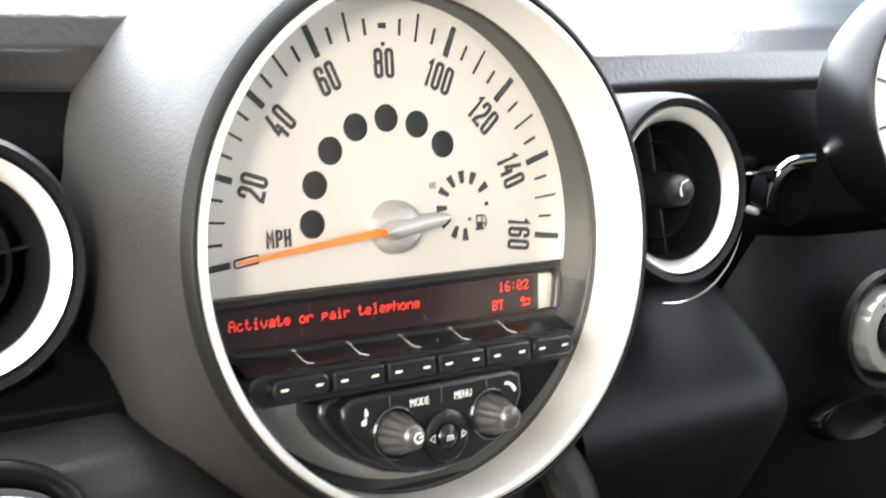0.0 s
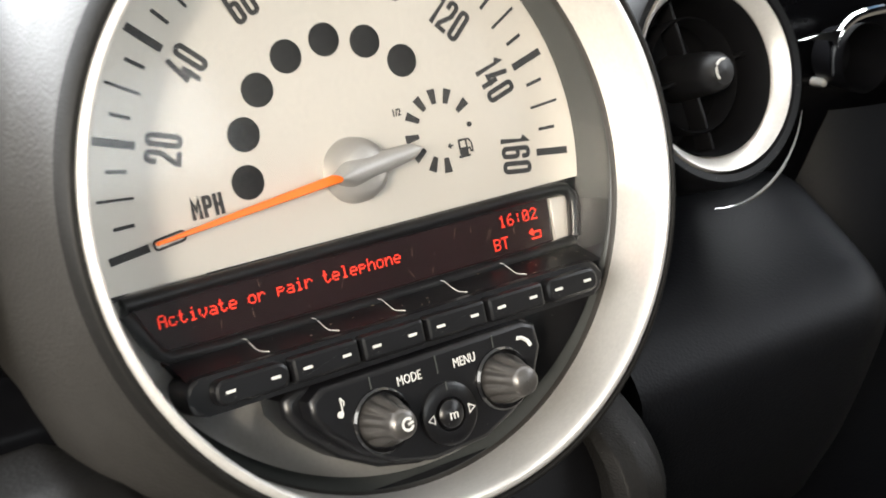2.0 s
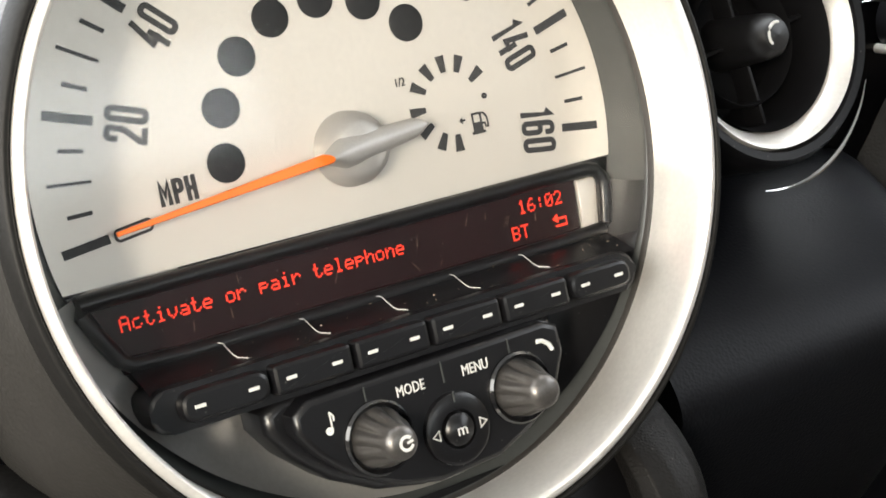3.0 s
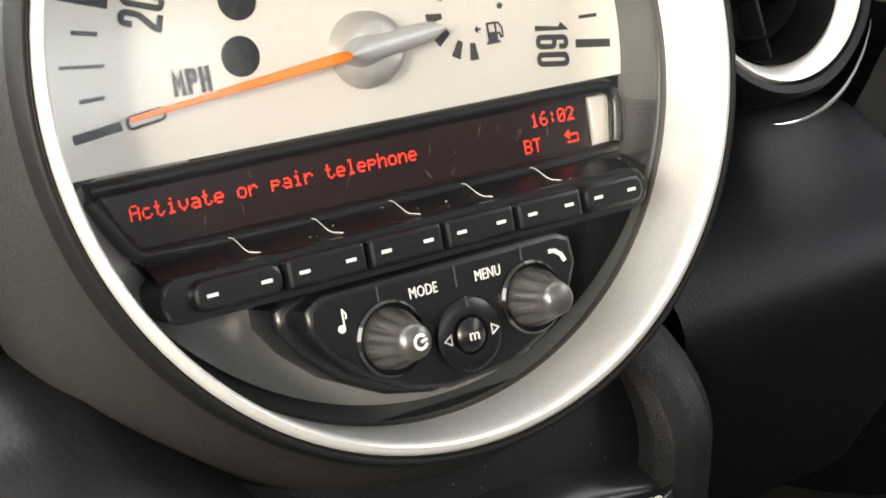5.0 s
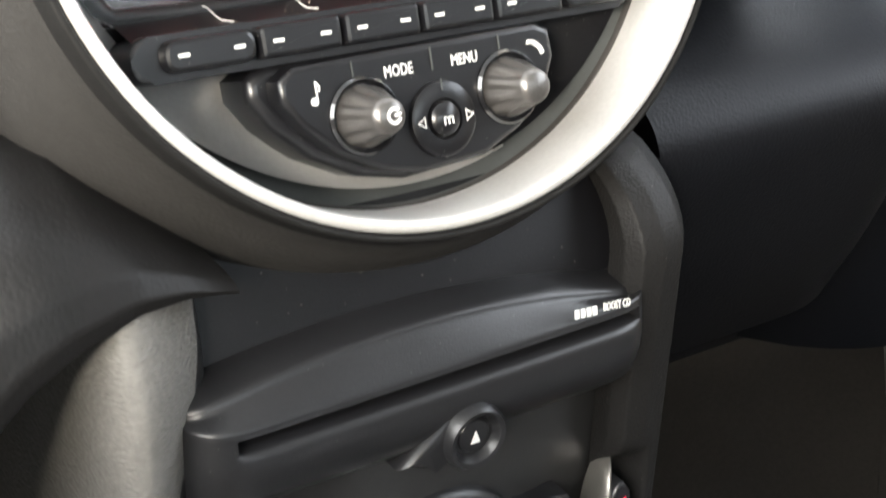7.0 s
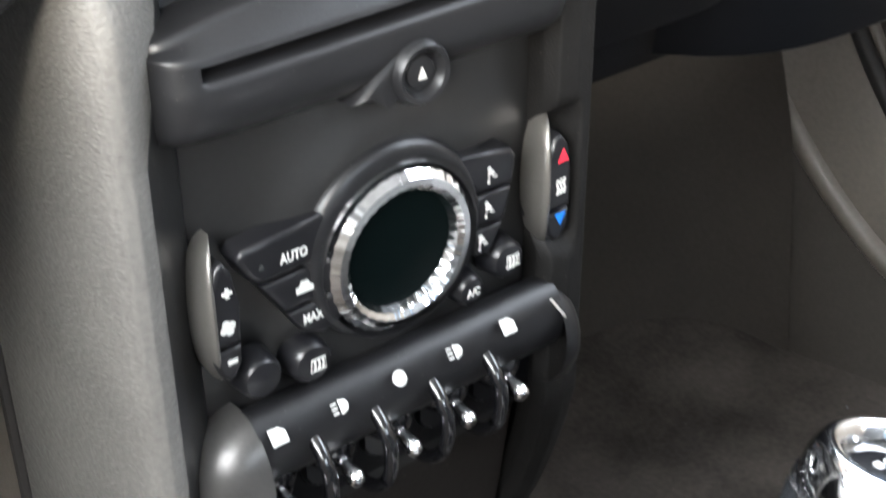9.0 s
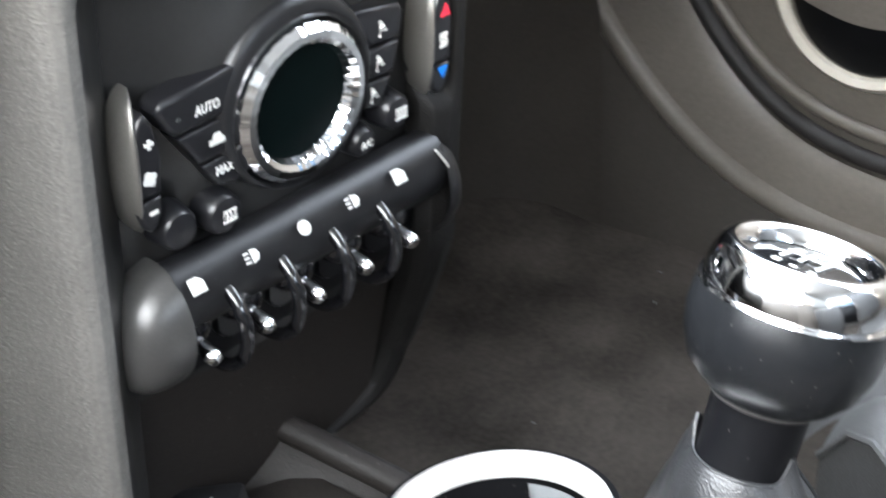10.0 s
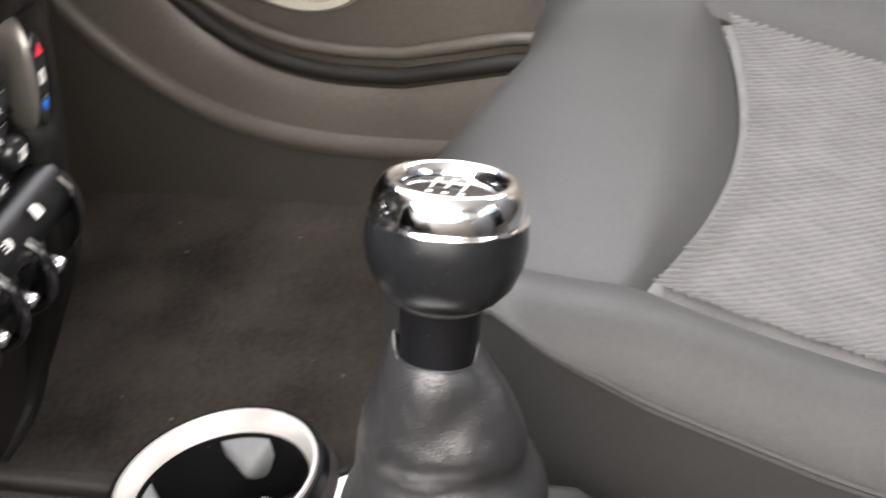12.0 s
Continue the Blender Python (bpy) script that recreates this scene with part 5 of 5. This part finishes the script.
def gaiter(u, v):
    """A leather sock from the lever's sleeve down to its ring, sagging into folds that face the passenger side."""
    a = 2 * math.pi * u
    mid = GTOP.lerp(FOOT_AT, v)
    r = 0.0150 + 0.0105 * (1 - math.exp(-4.0 * v)) + 0.0165 * v
    front = hump(a - 3.5, 1.3)
    low = v - 0.46 - 0.05 * math.sin(a - 3.3) - 0.02 * math.sin(3 * a)
    fold = -0.10 * hump(a - 3.6 + 1.6 * (v - 0.2), 0.40) * hump(v - 0.20, 0.12) + 0.09 * hump(a - 4.7 + 0.5 * v, 0.30) * hump(v - 0.18, 0.22)
    fold += front * (0.07 * hump(low + 0.12, 0.085) - 0.12 * hump(low, 0.065) + 0.05 * hump(low - 0.17, 0.10) - 0.06 * hump(low - 0.36, 0.06))
    fold += (1 - front) * (0.035 * math.sin(15 * v + 2 * math.sin(a)) - 0.05 * hump(v - 0.55, 0.08))
    fold += 0.010 * math.sin(7 * a - 19 * v) * hump(v - 0.4, 0.3) + 0.012 * noise.noise((3 * math.cos(a), 3 * math.sin(a), 12 * v)) + 0.006 * noise.noise((9 * math.cos(a), 9 * math.sin(a), 30 * v))
    horn = max(hump(a - 1.65, 0.24), hump(a - 4.75, 0.24))
    r *= 1 + min(1.0, v * 7) * fold + 0.10 * horn * math.exp(-4.0 * v) * min(1.0, 0.3 + 3 * v)
    lift = 0.0085 * horn * math.exp(-9 * v) - 0.002 * math.exp(-12 * v)
    tilt = max(0.0, 1 - 2.2 * v)
    x, y = r * math.cos(a), r * math.sin(a) * (1 + 0.08 * v)
    return mid + Vector((x, y, lift - tilt * (GAXIS.x * x + GAXIS.y * y) / GAXIS.z))


part("gaiter", sheet(gaiter, 140, 100), BOOT, gear, "wrinkled black leather gaiter", TO_LEVER, 80)
part("gaiter_edge", tube([gaiter(k / 64, 0.0) + Vector((0, 0, 0.0003)) for k in range(64)], 0.0006, 6, True), BOOT, gear, "rolled upper edge of the gaiter", TO_LEVER)
part("gaiter_seam", tube([(lambda p, c: c + (p - c) * 1.015)(gaiter(0.90, v / 30), GTOP.lerp(FOOT_AT, v / 30)) for v in range(31)], 0.0009, 6), BOOT, gear, "", TO_LEVER)
gring = thing("gaiter_ring", "pale silver ring round the foot of the gear gaiter", "trim ring", pose(-0.0200, -0.1900, 0.2720, -5, 2, 0))
part("silver_plate", lathe([(0.010, 0.000), (0.024, 0.003), (0.0530, 0.0040), (0.0546, 0.002)], 80, UP), SATIN, gring, "pale silver plate")
part("black_edge", lathe([(0.0542, 0.000), (0.0548, 0.0048), (0.0570, 0.0048), (0.0582, 0.000), (0.0588, -0.030)], 80, UP), SOFT, gring)

# ---- driver's seat ----
seat = thing("driver_seat", "grey car seat with smooth bolsters and ribbed fabric centre", "car seat")


def seam_y(x):
    t = (x - 0.161) / 0.32
    return -0.260 - 0.034 * math.sin(math.pi * min(1, max(0, t * 0.90))) - 0.010 * t


def seat_h(x, y):
    near = math.exp(-((x - 0.128) / 0.036) ** 2)
    far = math.exp(-((x - 0.545) / 0.045) ** 2)
    h = 0.258 + 0.030 * near * (1 if y < -0.2 else max(0, 1 - (y + 0.2) / 0.09)) + 0.03 * far
    h += 0.018 * math.exp(-((y + 0.215) / 0.07) ** 2) * math.exp(-((x - 0.33) / 0.18) ** 4)
    drop = max(0.0, (y + 0.208 - 0.046 * math.exp(-((x - 0.30) / 0.13) ** 2)) / 0.075)
    h -= 0.30 * max(0.0, -0.262 - y)
    return h - 0.10 * drop ** 2.4


def nose(u, v):
    x = 0.166 + 0.36 * u
    y0 = seam_y(x)
    y1 = -0.094 - 0.05 * (2 * u - 0.9) ** 2
    y = y0 + (y1 - y0) * v
    groove = 0.006 * math.exp(-(v / 0.05) ** 2) + 0.006 * math.exp(-(u / 0.05) ** 2)
    return (x, y, seat_h(x, y) - groove)


def piping_z(y):
    return along([(-0.72, 0.10), (-0.50, 0.170), (-0.353, 0.221), (-0.278, 0.253), (-0.231, 0.281), (-0.212, 0.296), (-0.198, 0.296), (-0.180, 0.270)], y)


def near_bolster(u, v):
    y = -0.180 - 0.54 * v
    x = 0.100 + 0.070 * u + 0.02 * math.exp(-(v / 0.05) ** 2) * (1 - u)
    zi = seat_h(0.170, y) - 0.002
    zo = max(0.10, piping_z(y))
    crest = (0.011 + 0.017 * min(1.0, v * 5)) * math.sin(math.pi * u ** 0.8)
    return (x, y, zo + (zi - zo) * u + crest)


def side_wall(u, v):
    y = -0.180 - 0.54 * u
    top = near_bolster(0.0, u)
    return (top[0] + 0.001 + 0.012 * v - 0.008 * math.sin(math.pi * v), y, top[2] - (top[2] - 0.03) * v)


part("cushion_nose", sheet(nose, 50, 36), SEATSKIN, seat, "smooth grey front of the cushion", crease=80)
part("near_bolster", sheet(near_bolster, 36, 50), SEATSKIN, seat, "smooth grey side bolster", crease=80)
part("side_panel", sheet(side_wall, 40, 12), SEATSIDE, seat, "darker vinyl side of the cushion", crease=80)
part("piping", tube([(lambda p: (p[0] - 0.001, p[1], p[2] + 0.0005))(near_bolster(0.02, k / 40)) for k in range(41)], 0.0016, 6), SEATSKIN, seat, "stitched seam")


def fabric(u, v):
    x = 0.170 + 0.318 * u
    y0 = seam_y(x)
    y = y0 - 0.001 - (0.72 + y0) * v
    edge = min(u, 1 - u) * 0.325
    return (x, y, seat_h(x, y) + 0.004 - 0.008 * math.exp(-(v / 0.02) ** 2) - 0.008 * math.exp(-(edge / 0.008) ** 2))


part("fabric_base", sheet(fabric, 40, 50), FABRIC, seat, "ribbed light grey fabric centre", crease=80)
ribs = bmesh.new()
RIB = Vector((0.65, -0.76))
ACROSS = Vector((0.76, 0.65))


def on_fabric(x, y):
    return 0.174 < x < 0.483 and -0.70 < y < seam_y(x) - 0.0045


for k in range(-88, 112):
    strip = []
    for i in range(0, 320):
        p = Vector((0.172, -0.30)) + ACROSS * (0.0037 * k) + RIB * (0.002 * (i - 60))
        if not on_fabric(p.x, p.y):
            strip = []
            continue
        row = []
        for off, up in ((-0.0015, -0.0004), (-0.0007, 0.0008), (0.0007, 0.0008), (0.0015, -0.0004)):
            q = p + ACROSS * off
            row.append(ribs.verts.new((q.x, q.y, seat_h(q.x, q.y) + 0.0040 + up + 0.0003 * math.sin(i * 1.05 + k))))
        if strip:
            for c in range(3):
                ribs.faces.new((strip[c], strip[c + 1], row[c + 1], row[c]))
        strip = row
tagged(part("fabric_ribs", ribs, FABRIC, seat, crease=80), kind="stuff")
part("far_bolster", sheet(lambda u, v: (0.484 + 0.12 * u, -0.26 - 0.49 * v, seat_h(0.484 + 0.12 * u, -0.26 - 0.49 * v) + 0.004 - 0.008 * math.exp(-(u / 0.06) ** 2) - 0.12 * max(0, u - 0.6) ** 1.5), 20, 20), SEATSKIN, seat, crease=80)
part("cushion_base", rbox(0.44, 0.52, 0.20, 0.03, T((0.325, -0.47, 0.115))), SEATSKIN, seat)
part("front_apron", sheet(lambda u, v: (0.10 + 0.48 * u, -0.155 - 0.05 * (2 * u - 0.9) ** 2 - 0.05 * v, 0.215 - 0.19 * v), 16, 10), SEATSKIN, seat, crease=80)
part("backrest", rbox(0.48, 0.14, 0.62, 0.05, pose(0.34, -0.86, 0.52, -14, 0, 0), 3), SEATSKIN, seat)

# ---- driver's door, sill, footwell ----
def sill_z(y):
    return 0.050 + 0.11 * min(3.2, max(0.0, (y + 0.02) / 0.30) ** 3)


def seal_z(y):
    return 0.106 + 0.072 * min(5.0, max(0.0, y / 0.20) ** 3) + 0.018 * min(1.0, max(0.0, -y / 0.10))


sill = thing("door_sill", "brown-grey moulded door sill sweeping up to the front pillar", "door sill")
ys = lambda u: 0.56 - 1.16 * u
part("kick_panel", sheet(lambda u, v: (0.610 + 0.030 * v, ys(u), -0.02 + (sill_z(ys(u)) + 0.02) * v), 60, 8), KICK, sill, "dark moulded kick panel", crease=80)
part("sill_lip", tube([(0.643, ys(k / 60), sill_z(ys(k / 60)) - 0.004) for k in range(61)], 0.011, 14), TRIM, sill)
part("sill_step", sheet(lambda u, v: (0.640 + 0.020 * v, ys(u), sill_z(ys(u)) + (seal_z(ys(u)) - 0.010 - sill_z(ys(u))) * v + 0.010 * math.sin(math.pi * v)), 60, 10), TRIM, sill, "brown-grey sill moulding", crease=80)
part("rubber_seal", tube([(0.664, ys(k / 60), seal_z(ys(k / 60))) for k in range(61)], 0.0075, 10), RUBBER, sill, "black rubber door seal")
part("inner_seal", tube([(0.676, ys(k / 60) + 0.004, seal_z(ys(k / 60)) + 0.016) for k in range(61)], 0.0060, 10), TRIM, sill)
door = thing("driver_door", "dark closed driver door with a cream-ringed loudspeaker", "car door")
part("door_panel", sheet(lambda u, v: (0.690 - 0.012 * math.sin(math.pi * v), 0.55 - 1.35 * u, 0.04 + 0.68 * v), 20, 16), TRIM, door, "dark brown-grey door lining", crease=80)
speaker = part("loudspeaker", lathe([(0.0001, 0.002), (0.068, 0.003), (0.072, 0.000)], 64, Matrix.Rotation(radians(-90), 4, "Y")), SOFT, door, "black loudspeaker grille", T((0.684, 0.083, 0.240)))
part("silver_ring", lathe([(0.072, 0.000), (0.073, 0.006), (0.079, 0.008), (0.084, 0.003), (0.085, -0.004)], 72, Matrix.Rotation(radians(-90), 4, "Y")), CREAM, speaker, "pale cream ring")


def carpet(u, v):
    x, y = 0.09 + 0.55 * u, 0.62 - 1.45 * v
    z = 0.006 * noise.noise((x * 6, y * 6, 0)) + 0.003 * noise.noise((x * 25, y * 25, 3))
    z += 0.9 * max(0.0, y - 0.27) ** 1.5 + 0.05 * max(0.0, 0.16 - x)
    return (x, y, z)


solid("carpet", sheet(carpet, 70, 110), CARPET, "worn dusty dark brown footwell carpet", "carpet", crease=80)
solid("floor", rbox(1.6, 2.6, 0.04, 0), CARPET, "dark carpeted car floor", "floor", T((0, -0.3, -0.045)), "structure")
crumbs = bmesh.new()
rng = random.Random(4)
for k in range(16):
    x, y = rng.uniform(0.2, 0.6), rng.uniform(-0.15, 0.25)
    w = rng.uniform(0.0008, 0.0020)
    c = rbox(w * 1.6, w, w * 0.6, 0, T((x, y, carpet((x - 0.09) / 0.55, (0.62 - y) / 1.45)[2] + w * 0.2)) @ Matrix.Rotation(rng.uniform(0, 3), 4, "Z"))
    crumbs = joined(crumbs, c)
tagged(solid("crumbs", crumbs, PADGREY, "pale crumbs and lint on the carpet", "crumbs"), kind="stuff")
def liner(u, v):
    """The front of the footwell, rounding into the side at its far end."""
    x, y = sweep([(0.10, 0.385), (0.22, 0.388), (0.34, 0.388), (0.44, 0.385), (0.52, 0.375), (0.575, 0.352), (0.600, 0.318), (0.609, 0.284)], u)
    return (x, y + 0.04 * v * (1 - u), -0.01 + (0.50 if u < 0.8 else 0.50 - 1.5 * (u - 0.8)) * v)


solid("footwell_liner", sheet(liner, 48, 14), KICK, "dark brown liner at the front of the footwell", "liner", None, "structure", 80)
solid("bulkhead", sheet(lambda u, v: (-0.75 + 1.5 * u, 0.56 + 0.05 * v, -0.05 + 0.75 * v), 8, 8), CARPET, "dark carpeted bulkhead behind the pedals", "bulkhead", None, "structure")

# ---- dust and lint on the radio ----
bits = bmesh.new()
rng = random.Random(11)
for k in range(150):
    x = rng.uniform(-0.060, 0.076)
    w = rng.uniform(0.00008, 0.00028)
    on_bar = rng.random() < 0.72
    y, z = (-0.0174 + rng.uniform(-0.0002, 0.0008), -0.0489) if on_bar else (-0.0060 - 0.0110 * (q := rng.random()), -0.0438 - 0.0048 * q)
    bm_bit = rbox(w * rng.uniform(1, 3), w, w * 0.8, 0, T((x, y, z + w * 0.3)) @ Matrix.Rotation(rng.uniform(0, 3), 4, "Z"))
    me = bpy.data.meshes.new("tmp")
    bm_bit.to_mesh(me)
    bm_bit.free()
    bits.from_mesh(me)
    bpy.data.meshes.remove(me)
tagged(solid("dust_crumbs", bits, DUST, "tan dust and crumbs along the ledge of the radio", "dust", DIAL), kind="stuff")
hairs = bmesh.new()
for k in range(15):
    x, z, a = rng.uniform(-0.06, 0.068), rng.uniform(-0.042, -0.026), rng.uniform(0.9, 2.3)
    n, ln = 5, rng.uniform(0.0012, 0.0038)
    bm_bit = tube([(x + ln * (q / n - 0.5) * math.cos(a) + 0.0003 * math.sin(3 * q), -0.0029, z + ln * (q / n - 0.5) * math.sin(a)) for q in range(n + 1)], 0.00005, 4)
    me = bpy.data.meshes.new("tmp")
    bm_bit.to_mesh(me)
    bm_bit.free()
    hairs.from_mesh(me)
    bpy.data.meshes.remove(me)
tagged(solid("lint_hairs", hairs, DUST, "fine pale lint hairs on the radio display", "lint", DIAL), kind="stuff")

# ---- body shell round the cabin ----
# Unseen ground, coloured pale to throw light up into the cabin.
solid("ground", sheet(lambda u, v: (-150 + 300 * u, -150 + 300 * v, -0.32), 4, 4), PALEGROUND, "unseen ground round the parked car, pale to bounce light", "ground", None, "structure")
solid("roof", rbox(1.5, 1.9, 0.03, 0.01), HEADLINER, "pale fabric headliner", "ceiling", T((0, -0.85, 1.20)), "structure")
solid("rear_wall", rbox(1.6, 0.04, 0.8, 0.01), SOFT, "dark rear of the cabin below its window", "wall", T((0, -1.75, 0.35)), "structure")
solid("passenger_side_body", rbox(0.05, 1.10, 0.85, 0.01), TRIM, "brown-grey body side behind the passenger door", "wall", T((-0.84, -1.25, 0.385)), "structure")
solid("passenger_kick_panel", rbox(0.05, 0.26, 0.85, 0.01), TRIM, "brown-grey body side before the passenger door", "wall", T((-0.84, 0.43, 0.385)), "structure")
solid("passenger_sill", rbox(0.10, 1.00, 0.14, 0.02), TRIM, "brown-grey sill below the passenger door", "door sill", T((-0.80, -0.20, -0.01)), "structure")
# Unseen door, added closed so low sun misses the stack.
solid("passenger_door_blocker", rbox(0.06, 1.00, 0.66, 0.015), TRIM, "added unseen passenger door that keeps low sun off the stack", "car door", T((-0.845, -0.20, 0.39)), "structure")
solid("driver_door_outer", rbox(0.04, 2.3, 0.76, 0.01), TRIM, "dark outer skin of the driver door", "car door", T((0.78, -0.65, 0.35)), "structure")
for sx in (-1, 1):
    # Unseen panel added on each side to stop sun reaching the seat.
    solid("rear_sun_blocker", rbox(0.05, 0.70, 0.48, 0.01), HEADLINER, "added unseen panel behind the door that blocks low sun", "wall", T((sx * 0.77, -1.39, 0.96)), "structure")
    solid("front_pillar", tube([(sx * 0.76, 0.62, 0.74), (sx * 0.74, 0.35, 0.98), (sx * 0.70, 0.06, 1.19)], 0.035, 10), HEADLINER, "pale trimmed front pillar", "pillar", None, "structure")
solid("passenger_seat_backrest", rbox(0.48, 0.14, 0.62, 0.05, None, 3), SEATSKIN, "grey passenger seat backrest", "car seat", pose(-0.36, -0.98, 0.29, -14, 0, 0))
